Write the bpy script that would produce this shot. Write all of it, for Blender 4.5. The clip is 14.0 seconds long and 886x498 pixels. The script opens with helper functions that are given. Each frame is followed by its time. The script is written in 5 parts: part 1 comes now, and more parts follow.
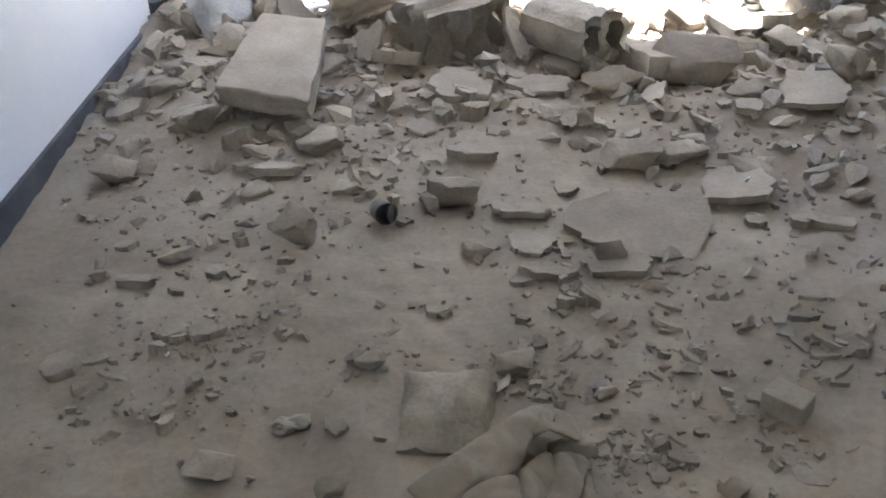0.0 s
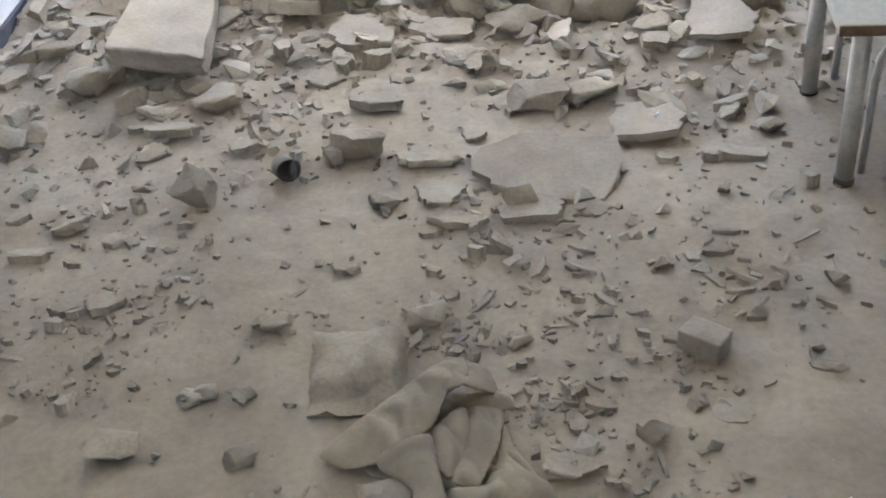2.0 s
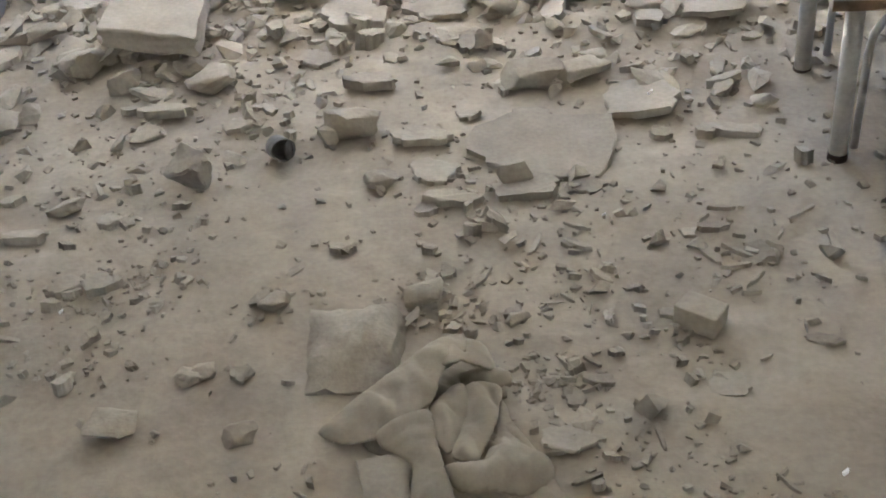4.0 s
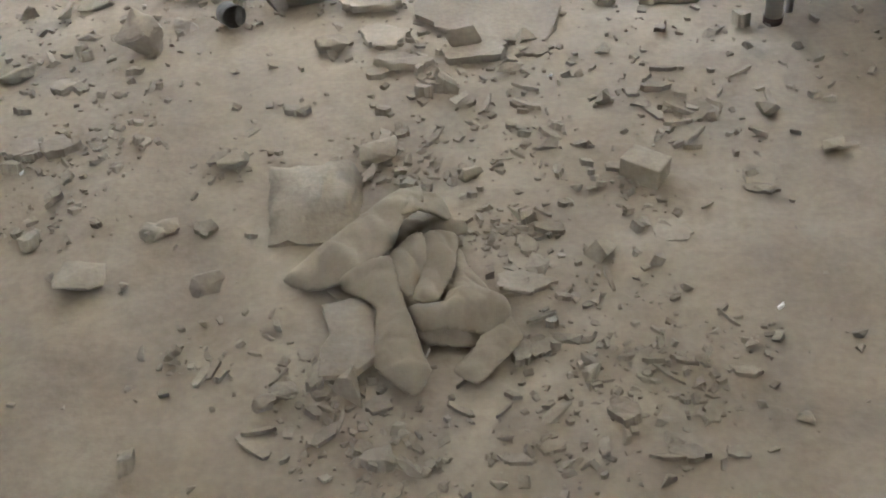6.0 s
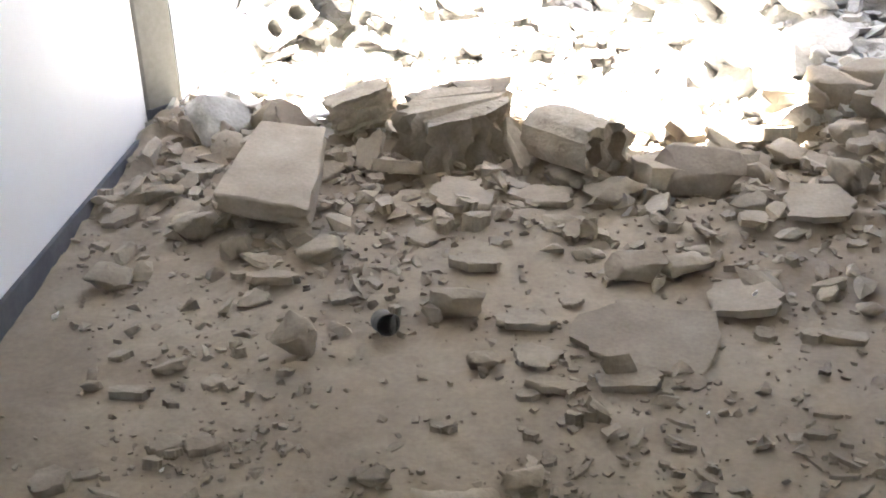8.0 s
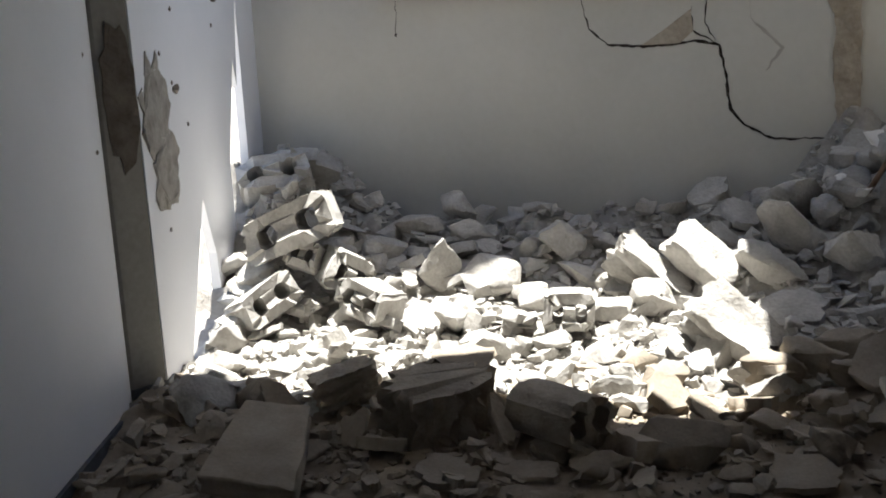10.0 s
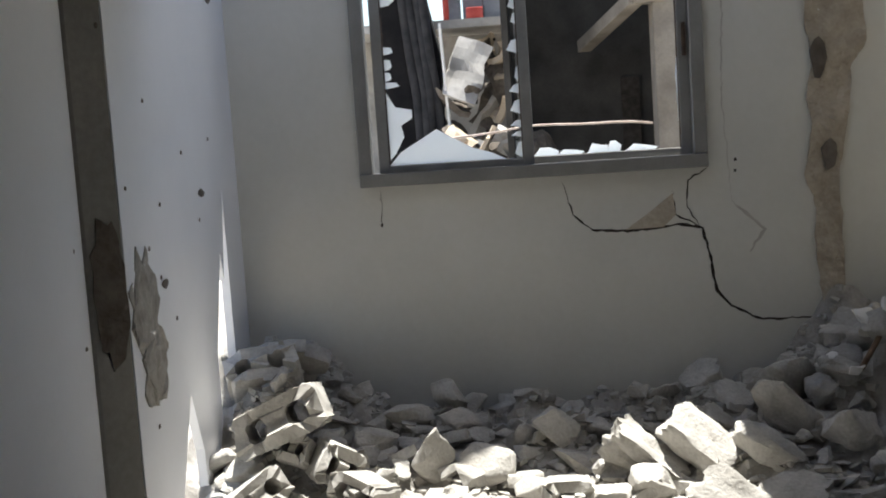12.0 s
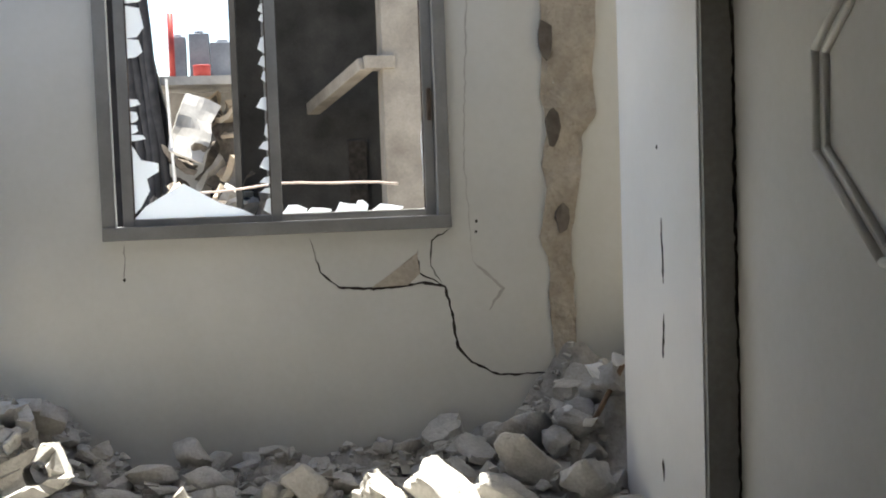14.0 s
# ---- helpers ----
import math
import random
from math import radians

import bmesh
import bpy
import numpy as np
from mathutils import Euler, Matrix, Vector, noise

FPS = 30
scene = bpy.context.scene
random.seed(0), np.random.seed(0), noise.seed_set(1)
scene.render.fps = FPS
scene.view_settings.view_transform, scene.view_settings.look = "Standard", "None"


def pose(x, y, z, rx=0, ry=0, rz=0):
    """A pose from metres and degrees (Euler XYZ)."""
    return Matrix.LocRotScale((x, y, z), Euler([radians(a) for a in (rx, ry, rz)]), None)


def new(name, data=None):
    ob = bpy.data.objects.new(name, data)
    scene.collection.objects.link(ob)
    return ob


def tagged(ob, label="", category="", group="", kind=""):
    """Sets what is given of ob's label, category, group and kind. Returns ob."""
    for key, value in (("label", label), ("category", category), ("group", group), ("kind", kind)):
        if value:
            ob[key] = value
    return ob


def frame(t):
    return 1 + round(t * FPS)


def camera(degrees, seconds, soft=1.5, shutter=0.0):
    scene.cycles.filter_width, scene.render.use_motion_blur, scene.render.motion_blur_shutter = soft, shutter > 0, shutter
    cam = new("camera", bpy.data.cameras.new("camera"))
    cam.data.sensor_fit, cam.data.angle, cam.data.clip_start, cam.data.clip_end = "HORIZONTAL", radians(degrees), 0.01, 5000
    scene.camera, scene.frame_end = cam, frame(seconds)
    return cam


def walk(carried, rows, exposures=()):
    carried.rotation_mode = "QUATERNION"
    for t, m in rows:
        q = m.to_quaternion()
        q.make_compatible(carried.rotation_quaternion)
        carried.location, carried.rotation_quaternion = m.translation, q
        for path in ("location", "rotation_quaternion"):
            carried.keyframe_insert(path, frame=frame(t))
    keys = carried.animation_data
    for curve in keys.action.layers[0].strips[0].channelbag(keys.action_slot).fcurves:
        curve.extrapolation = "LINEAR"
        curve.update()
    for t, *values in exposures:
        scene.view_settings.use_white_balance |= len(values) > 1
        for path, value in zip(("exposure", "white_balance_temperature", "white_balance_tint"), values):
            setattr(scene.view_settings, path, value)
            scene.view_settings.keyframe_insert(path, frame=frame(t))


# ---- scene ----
cam = camera(39.3, 14.0, soft=1.9)
PATH = [
    (0.0, pose(0.013, -0.010, 1.573, 58.21, 2.85, 7.56)),
    (0.5, pose(0.040, 0.070, 1.542, 56.96, 3.30, 6.00)),
    (1.0, pose(0.052, 0.098, 1.537, 56.46, 4.05, 3.89)),
    (1.5, pose(0.057, 0.083, 1.526, 55.87, 3.41, 2.76)),
    (2.0, pose(0.058, 0.071, 1.528, 55.62, 4.00, 3.08)),
    (4.3, pose(0.045, 0.058, 1.514, 54.52, 4.16, 2.12)),
    (4.5, pose(0.048, 0.066, 1.509, 53.16, 4.22, 1.61)),
    (5.0, pose(0.059, 0.040, 1.500, 50.86, 4.23, 0.23)),
    (5.5, pose(0.038, -0.006, 1.501, 49.91, 5.11, -1.12)),
    (6.0, pose(-0.007, -0.066, 1.513, 49.94, 2.59, -0.59)),
    (6.5, pose(-0.004, 0.002, 1.490, 49.78, 1.58, -0.23)),
    (7.0, pose(-0.011, 0.034, 1.510, 56.20, 2.05, 2.98)),
    (7.5, pose(-0.018, 0.035, 1.530, 60.47, 2.11, 5.82)),
    (8.0, pose(-0.047, 0.042, 1.548, 63.21, 2.04, 7.07)),
    (8.5, pose(-0.051, 0.038, 1.574, 66.31, 2.78, 7.02)),
    (9.0, pose(-0.049, 0.022, 1.593, 69.83, 2.84, 6.50)),
    (11.5, pose(-0.100, 0.037, 1.590, 81.56, 2.93, 4.79)),
    (12.0, pose(-0.120, 0.049, 1.590, 83.93, 3.83, 4.45)),
    (12.5, pose(-0.130, 0.055, 1.589, 86.30, 4.64, 4.06)),
    (13.0, pose(-0.170, 0.023, 1.588, 87.24, 3.55, 2.40)),
    (13.5, pose(-0.250, 0.005, 1.577, 85.83, 1.60, -3.83)),
    (14.0, pose(-0.290, 0.004, 1.577, 86.18, 1.93, -8.86)),
]
walk(cam, PATH, [(0.0, 4.85, 5850, 13), (0.7, 5.25, 5900, 12), (2.0, 5.45, 5950, 10), (5.0, 5.4, 6400, 10), (6.5, 5.6, 6450, 10), (7.0, 5.65, 6500, 11), (7.5, 5.48, 6500, 12), (8.0, 5.05, 6450, 13), (8.5, 4.25, 6350, 14), (9.0, 2.9, 6200, 14), (10.0, 1.9, 6200, 11), (11.5, 1.12, 6150, 10), (12.0, 1.5, 6250, 10), (12.5, 1.75, 6300, 10), (13.0, 1.92, 6400, 10), (14.0, 2.28, 6450, 9)])

SUN_DIR = Vector((-0.006, 0.232, 0.972)).normalized()   # towards the sun
world = bpy.data.worlds.new("sky")
scene.world = world
world.use_nodes = True
_n = world.node_tree.nodes
_sky = _n.new("ShaderNodeTexSky")
_sky.sky_type = "NISHITA"
_sky.sun_disc = False
_sky.sun_elevation = math.asin(SUN_DIR.z)
_sky.sun_rotation = math.atan2(SUN_DIR.x, SUN_DIR.y)
world.node_tree.links.new(_sky.outputs[0], _n["Background"].inputs[0])
_n["Background"].inputs[1].default_value = 0.085
sun = new("sun", bpy.data.lights.new("sun", "SUN"))
sun.data.energy, sun.data.angle, sun.data.color = 5.0, radians(0.5), (1.0, 0.95, 0.86)
sun.rotation_mode = "QUATERNION"
sun.rotation_quaternion = SUN_DIR.to_track_quat("Z", "Y")

# ---- materials ----
def material(name, c1, c2, scale=6.0, rough=0.9, bump=0.3, fine=60.0, metal=0.0, tint=0.0, spots=0.0, c3=None, grain=0.2):
    """A worn mineral or painted surface: two noises of colour, speckle, bump and a tint that differs from object to object."""
    m = bpy.data.materials.new(name)
    m.use_nodes = True
    nt = m.node_tree
    N, L = nt.nodes.new, nt.links.new
    b = nt.nodes["Principled BSDF"]
    co = N("ShaderNodeTexCoord")
    info = N("ShaderNodeObjectInfo")
    shift = N("ShaderNodeVectorMath"); shift.operation = "MULTIPLY_ADD"
    geo = N("ShaderNodeNewGeometry")
    L(geo.outputs["Position"], shift.inputs[0])
    shift.inputs[1].default_value = (1, 1, 1)
    L(info.outputs["Random"], shift.inputs[2])
    n1 = N("ShaderNodeTexNoise"); n1.inputs["Scale"].default_value = scale; n1.inputs["Detail"].default_value = 6
    n2 = N("ShaderNodeTexNoise"); n2.inputs["Scale"].default_value = fine; n2.inputs["Detail"].default_value = 4
    for n in (n1, n2):
        L(shift.outputs[0], n.inputs["Vector"])
    ramp = N("ShaderNodeValToRGB")
    ramp.color_ramp.elements[0].position, ramp.color_ramp.elements[1].position = 0.32, 0.7
    ramp.color_ramp.elements[0].color, ramp.color_ramp.elements[1].color = (*c1, 1), (*c2, 1)
    L(n1.outputs["Fac"], ramp.inputs[0])
    mix = N("ShaderNodeMix"); mix.data_type = "RGBA"; mix.blend_type = "OVERLAY"; mix.inputs["Factor"].default_value = grain
    L(ramp.outputs[0], mix.inputs["A"]); L(n2.outputs["Fac"], mix.inputs["B"])
    out = mix.outputs["Result"]
    if spots:
        n3 = N("ShaderNodeTexNoise"); n3.inputs["Scale"].default_value = scale * 4.5; n3.inputs["Detail"].default_value = 8
        L(shift.outputs[0], n3.inputs["Vector"])
        r3 = N("ShaderNodeValToRGB")
        r3.color_ramp.elements[0].position, r3.color_ramp.elements[1].position = 0.6, 0.68
        r3.color_ramp.elements[0].color, r3.color_ramp.elements[1].color = (0, 0, 0, 1), (spots, spots, spots, 1)
        L(n3.outputs["Fac"], r3.inputs[0])
        mx = N("ShaderNodeMix"); mx.data_type = "RGBA"
        L(r3.outputs[0], mx.inputs["Factor"]); L(out, mx.inputs["A"]); mx.inputs["B"].default_value = (*(c3 or c1), 1)
        out = mx.outputs["Result"]
    if tint:
        hsv = N("ShaderNodeHueSaturation")
        mr = N("ShaderNodeMapRange"); mr.inputs["To Min"].default_value, mr.inputs["To Max"].default_value = 1 - tint, 1 + tint
        L(info.outputs["Random"], mr.inputs["Value"]); L(mr.outputs[0], hsv.inputs["Value"]); L(out, hsv.inputs["Color"])
        out = hsv.outputs[0]
    L(out, b.inputs["Base Color"])
    b.inputs["Roughness"].default_value, b.inputs["Metallic"].default_value = rough, metal
    b.inputs["Specular IOR Level"].default_value = 0.25 if not metal else 0.5
    if bump:
        ad = N("ShaderNodeMath"); ad.operation = "MULTIPLY_ADD"; ad.inputs[1].default_value = 0.3
        L(n2.outputs["Fac"], ad.inputs[0]); L(n1.outputs["Fac"], ad.inputs[2])
        bp = N("ShaderNodeBump"); bp.inputs["Strength"].default_value = bump; bp.inputs["Distance"].default_value = 0.02
        L(ad.outputs[0], bp.inputs["Height"]); L(bp.outputs[0], b.inputs["Normal"])
    return m


DUST = material("dusty_concrete_floor", (0.245, 0.205, 0.155), (0.335, 0.285, 0.22), 4.0, 0.95, 0.3, 60, spots=0.35, c3=(0.225, 0.188, 0.145))
STONE = material("dusty_concrete_stone", (0.245, 0.21, 0.163), (0.345, 0.30, 0.238), 9.0, 0.93, 0.4, 90, tint=0.14)
PLASTER = material("broken_plaster", (0.25, 0.213, 0.166), (0.35, 0.304, 0.242), 8.0, 0.9, 0.3, 90, tint=0.12)
BLOCK = material("hollow_block_concrete", (0.26, 0.226, 0.178), (0.355, 0.312, 0.252), 14.0, 0.95, 0.7, 90, tint=0.1)
CLEAN = material("clean_broken_concrete", (0.34, 0.325, 0.295), (0.50, 0.485, 0.45), 10.0, 0.93, 0.5, 80, tint=0.12)
GREY_BREAK = material("grey_broken_plaster", (0.24, 0.225, 0.20), (0.40, 0.38, 0.345), 16, 0.95, 0.8, 50)
GRAVEL = material("rubble_gravel", (0.235, 0.20, 0.153), (0.345, 0.298, 0.235), 30.0, 0.95, 0.4, 90)
HEAP = material("heap_of_debris", (0.27, 0.255, 0.228), (0.42, 0.40, 0.365), 12.0, 0.95, 0.9, 50, spots=0.5, c3=(0.20, 0.185, 0.16))
WHITE_WALL = material("white_painted_wall", (0.76, 0.775, 0.81), (0.84, 0.85, 0.88), 1.6, 0.75, 0.05, 40, grain=0.06)
# pier fronts turn from the light; that shade is darkened into this colour
SHADE_TONED_PLASTER = material("shade_toned_plaster", (0.25, 0.245, 0.225), (0.33, 0.32, 0.295), 2.5, 0.9, 0.2, 40)
GREY_WALL = material("grey_painted_plaster", (0.56, 0.555, 0.52), (0.65, 0.64, 0.60), 1.3, 0.85, 0.05, 35, grain=0.06)
LIGHT_WALL = material("pale_painted_plaster", (0.70, 0.695, 0.67), (0.78, 0.775, 0.75), 1.6, 0.8, 0.05, 35, grain=0.06)
BEIGE_WALL = material("beige_painted_plaster", (0.56, 0.53, 0.46), (0.65, 0.615, 0.54), 2.0, 0.85, 0.12, 35)
CEILING = material("ceiling_paint", (0.66, 0.65, 0.62), (0.74, 0.73, 0.70), 2.0, 0.85, 0.1, 40)
BASE = material("grey_baseboard", (0.075, 0.08, 0.09), (0.13, 0.135, 0.145), 10.0, 0.6, 0.15, 60)
CRACK = material("crack_dark", (0.02, 0.017, 0.014), (0.05, 0.042, 0.035), 20, 1.0, 0.0)
BARE = material("bare_mortar", (0.345, 0.30, 0.24), (0.47, 0.42, 0.35), 12, 0.95, 0.8, 60, spots=0.4, c3=(0.26, 0.21, 0.165))
SMUDGE = material("grey_smudge", (0.40, 0.38, 0.35), (0.50, 0.48, 0.45), 20, 0.95, 0.1)
ALU = material("dull_aluminium", (0.20, 0.195, 0.185), (0.26, 0.255, 0.245), 6, 0.55, 0.03, 80, metal=0.2, grain=0.1)
STEEL = material("dusty_steel_tube", (0.36, 0.34, 0.31), (0.47, 0.45, 0.41), 10, 0.5, 0.1, 80, metal=0.3)
RUBBER = material("rubber_cap", (0.05, 0.035, 0.025), (0.10, 0.07, 0.05), 20, 0.8, 0.1)
LAMINATE = material("dusty_laminate", (0.30, 0.28, 0.235), (0.39, 0.365, 0.31), 5, 0.6, 0.1, 60)
EDGE = material("chipboard_edge", (0.11, 0.07, 0.045), (0.19, 0.125, 0.08), 30, 0.8, 0.2)
CLOTH = material("dusty_cloth", (0.225, 0.190, 0.142), (0.315, 0.270, 0.206), 9, 0.95, 0.10, 160, grain=0.08)
# dark mortar tone that also carries the shade inside holes
CAVITY = material("dark_mortar_and_hole_shade", (0.10, 0.085, 0.07), (0.19, 0.165, 0.14), 14, 0.95, 0.8, 50)
CHAR = material("scorched_tin", (0.055, 0.05, 0.044), (0.15, 0.135, 0.115), 25, 0.6, 0.2, metal=0.3)
RUST = material("reddish_scrap", (0.25, 0.05, 0.03), (0.38, 0.10, 0.06), 15, 0.7, 0.2)
PINK = material("pale_cable_sheath", (0.55, 0.45, 0.40), (0.62, 0.52, 0.47), 30, 0.6, 0.0)
# house wall brown, taken darker to carry the shade of its inside
SHADED_BROWN = material("brown_wall_darkened_for_shade", (0.028, 0.026, 0.023), (0.06, 0.056, 0.05), 3, 0.95, 0.3)
PILLAR = material("weathered_stone_pillar", (0.13, 0.115, 0.095), (0.21, 0.19, 0.16), 4, 0.9, 0.3)
TAN = material("tan_stone_facing", (0.36, 0.30, 0.23), (0.46, 0.39, 0.30), 3, 0.9, 0.2)
OUTSIDE = material("pale_rubble_outside", (0.30, 0.29, 0.27), (0.50, 0.485, 0.46), 3, 0.95, 0.5, 20, tint=0.15)
SAND = material("sunlit_ground", (0.40, 0.36, 0.30), (0.52, 0.47, 0.40), 1.5, 0.95, 0.4, 15)
# near-black for the torn panel, a slightly lighter grey for its folds
NEAR_BLACK = material("near_black_cloth", (0.006, 0.006, 0.007), (0.014, 0.013, 0.013), 8, 1.0, 0.2, 20)
DRAPE = material("dark_grey_cloth", (0.022, 0.022, 0.024), (0.045, 0.044, 0.046), 8, 1.0, 0.3, 20)
# white paint in place of a bright gap, sunlit spots and glints
BRIGHT_PAINT = material("white_paint_for_bright_spots", (0.72, 0.71, 0.68), (0.82, 0.81, 0.78), 5, 0.8, 0.2, 20)
WOOD_STICK = material("weathered_brown_wood", (0.16, 0.105, 0.07), (0.26, 0.18, 0.125), 12, 0.85, 0.3, 60)
CLAY = material("orange_clay", (0.34, 0.10, 0.05), (0.44, 0.15, 0.08), 14, 0.9, 0.3, 60)
BLUE = material("blue_grey_tank", (0.17, 0.19, 0.22), (0.26, 0.28, 0.31), 5, 0.6, 0.1)
RED = material("red_plastic", (0.30, 0.04, 0.035), (0.40, 0.07, 0.06), 5, 0.5, 0.0)

FROST = bpy.data.materials.new("frosted_glass")
FROST.use_nodes = True
_b = FROST.node_tree.nodes["Principled BSDF"]
_b.inputs["Base Color"].default_value = (0.93, 0.96, 0.98, 1)
_b.inputs["Roughness"].default_value = 0.35
_tr = FROST.node_tree.nodes.new("ShaderNodeBsdfTranslucent")
_tr.inputs[0].default_value = (0.94, 0.97, 0.99, 1)
_mx = FROST.node_tree.nodes.new("ShaderNodeMixShader")
_mx.inputs[0].default_value = 0.55
FROST.node_tree.links.new(_b.outputs[0], _mx.inputs[1])
FROST.node_tree.links.new(_tr.outputs[0], _mx.inputs[2])
FROST.node_tree.links.new(_mx.outputs[0], FROST.node_tree.nodes["Material Output"].inputs[0])


# ---- builders ----
def mesh_of(bm, mat, name="mesh", smooth=False):
    me = bpy.data.meshes.new(name)
    bm.normal_update()
    bm.to_mesh(me)
    bm.free()
    me.materials.append(mat)
    if smooth:
        me.shade_smooth()
        if smooth is not True:
            me.set_sharp_from_angle(angle=radians(smooth))
    return me


def part(name, bm, mat, parent=None, label="", smooth=False):
    """Links a bmesh as one object, under a thing if one is given."""
    ob = new(name, mesh_of(bm, mat, name, smooth))
    if parent:
        ob.parent = parent
    if label:
        ob["label"] = label
    return ob


def box(bm, x0, x1, y0, y1, z0, z1, bevel=0.0):
    g = bmesh.ops.create_cube(bm, size=1.0)
    bmesh.ops.transform(bm, verts=g["verts"], matrix=Matrix.Translation(((x0 + x1) / 2, (y0 + y1) / 2, (z0 + z1) / 2)) @ Matrix.Diagonal((x1 - x0, y1 - y0, z1 - z0, 1)))
    if bevel:
        es = {e for v in g["verts"] for e in v.link_edges}
        bmesh.ops.bevel(bm, geom=list(es), offset=bevel, segments=2, affect="EDGES", profile=0.6)
    return bm


def boxes(*rows, bevel=0.0):
    bm = bmesh.new()
    for r in rows:
        box(bm, *r, bevel=bevel)
    return bm


def prism(points, axis, a, b):
    """A flat outline of (u, v) pairs pushed from a to b along an axis: x takes (y, z), y takes (x, z), z takes (x, y)."""
    bm = bmesh.new()

    def at(u, v, w):
        return {"x": (w, u, v), "y": (u, w, v), "z": (u, v, w)}[axis]
    lo = [bm.verts.new(at(u, v, a)) for u, v in points]
    hi = [bm.verts.new(at(u, v, b)) for u, v in points]
    n = len(points)
    bm.faces.new(lo); bm.faces.new(hi[::-1])
    for i in range(n):
        bm.faces.new((lo[i], hi[i], hi[(i + 1) % n], lo[(i + 1) % n]))
    bmesh.ops.recalc_face_normals(bm, faces=bm.faces)
    bmesh.ops.triangulate(bm, faces=[f for f in bm.faces if len(f.verts) > 4])
    return bm


def tube(points, radius, mat, name, parent=None, label="", taper=1.0, seg=10):
    """A round bar along points."""
    bm = bmesh.new()
    rings = []
    pts = [Vector(p) for p in points]
    side = None
    for i, p in enumerate(pts):
        d = (pts[min(i + 1, len(pts) - 1)] - pts[max(i - 1, 0)]).normalized()
        if side is None:
            side = d.orthogonal().normalized()
        side = (side - d * side.dot(d)).normalized()
        up = d.cross(side)
        r = radius * (1 + (taper - 1) * i / (len(pts) - 1))
        rings.append([bm.verts.new(p + r * (math.cos(a) * side + math.sin(a) * up)) for a in [2 * math.pi * k / seg for k in range(seg)]])
    for a, b in zip(rings, rings[1:]):
        for k in range(seg):
            bm.faces.new((a[k], a[(k + 1) % seg], b[(k + 1) % seg], b[k]))
    bm.faces.new(rings[0][::-1]); bm.faces.new(rings[-1])
    ob = part(name, bm, mat, parent, label, smooth=True)
    return ob


def ribbon(points, width, axis, at, seed, depth=0.003):
    """A ragged strip on a wall along (u, v) points: a crack."""
    rnd = random.Random(seed)
    fine = []
    for (u0, v0), (u1, v1) in zip(points, points[1:]):
        n = max(2, int(math.hypot(u1 - u0, v1 - v0) / 0.02))
        for k in range(n):
            f = k / n
            fine.append((u0 + (u1 - u0) * f + rnd.uniform(-0.004, 0.004), v0 + (v1 - v0) * f + rnd.uniform(-0.004, 0.004)))
    fine.append(points[-1])
    left, right = [], []
    for i, (u, v) in enumerate(fine):
        a, b = fine[max(i - 1, 0)], fine[min(i + 1, len(fine) - 1)]
        d = math.hypot(b[0] - a[0], b[1] - a[1]) or 1
        w = width * rnd.uniform(0.45, 1.3) / 2 * min(1, 0.25 + 4 * min(i, len(fine) - 1 - i) / len(fine))
        nx, ny = -(b[1] - a[1]) / d * w, (b[0] - a[0]) / d * w
        left.append((u + nx, v + ny)); right.append((u - nx, v - ny))
    bm = bmesh.new()

    def put(u, v):
        return bm.verts.new({"y": (u, at, v), "x": (at, u, v)}[axis])
    L, R = [put(*p) for p in left], [put(*p) for p in right]
    for i in range(len(L) - 1):
        bm.faces.new((L[i], L[i + 1], R[i + 1], R[i]))
    g = bmesh.ops.extrude_face_region(bm, geom=list(bm.faces))
    off = {"y": Vector((0, depth, 0)), "x": Vector((depth, 0, 0))}[axis]
    bmesh.ops.translate(bm, verts=[v for v in g["geom"] if isinstance(v, bmesh.types.BMVert)], vec=off)
    bmesh.ops.recalc_face_normals(bm, faces=bm.faces)
    return bm


def blob_outline(cu, cv, ru, rv, n, seed, rough=0.25):
    rnd = random.Random(seed)
    return [(cu + ru * (1 + rnd.uniform(-rough, rough)) * math.cos(2 * math.pi * k / n), cv + rv * (1 + rnd.uniform(-rough, rough)) * math.sin(2 * math.pi * k / n)) for k in range(n)]


def roughen(bm, size, freq, seed):
    """Breaks up flat faces: moves the points along a noise field."""
    o = Vector((seed * 3.7, seed * 1.3, seed * 7.1))
    for v in bm.verts:
        v.co += size * noise.noise_vector(v.co * freq + o)


def mound(x, y):
    """How high the debris lies over the bare floor."""
    def ramp(a, b, t):
        t = min(1, max(0, (t - a) / (b - a)))
        return t * t * (3 - 2 * t)
    h = 0.05 * ramp(2.7, 3.3, y) + 0.06 * ramp(3.3, 3.9, y) + 0.20 * ramp(4.2, 5.3, y)
    h += 0.30 * ramp(4.3, 5.2, y) * ramp(-0.75, -1.4, x) + 0.32 * ramp(4.5, 5.2, y) * ramp(0.75, 1.25, x)
    h += 0.09 * ramp(3.0, 3.7, y) * ramp(0.35, 0.9, x)
    return h


# ---- the large structure ----
XL, XR = -1.555, 1.245         # inner faces of the room's side walls
BL, BR = -1.46, 1.13           # inner faces of the bay's side walls
YP, YB = 3.84, 5.40            # front of the piers, inner face of the back wall
TOP = 3.25                     # top of the walls round the open bay


def structure(name, bm, mat, label, category):
    return tagged(part(name, bm, mat), label, category, kind="structure")


ground = structure("ground", boxes((-400, 400, -400, 400, -0.9, -0.62)), SAND, "pale dusty sunlit ground outside the building", "ground")


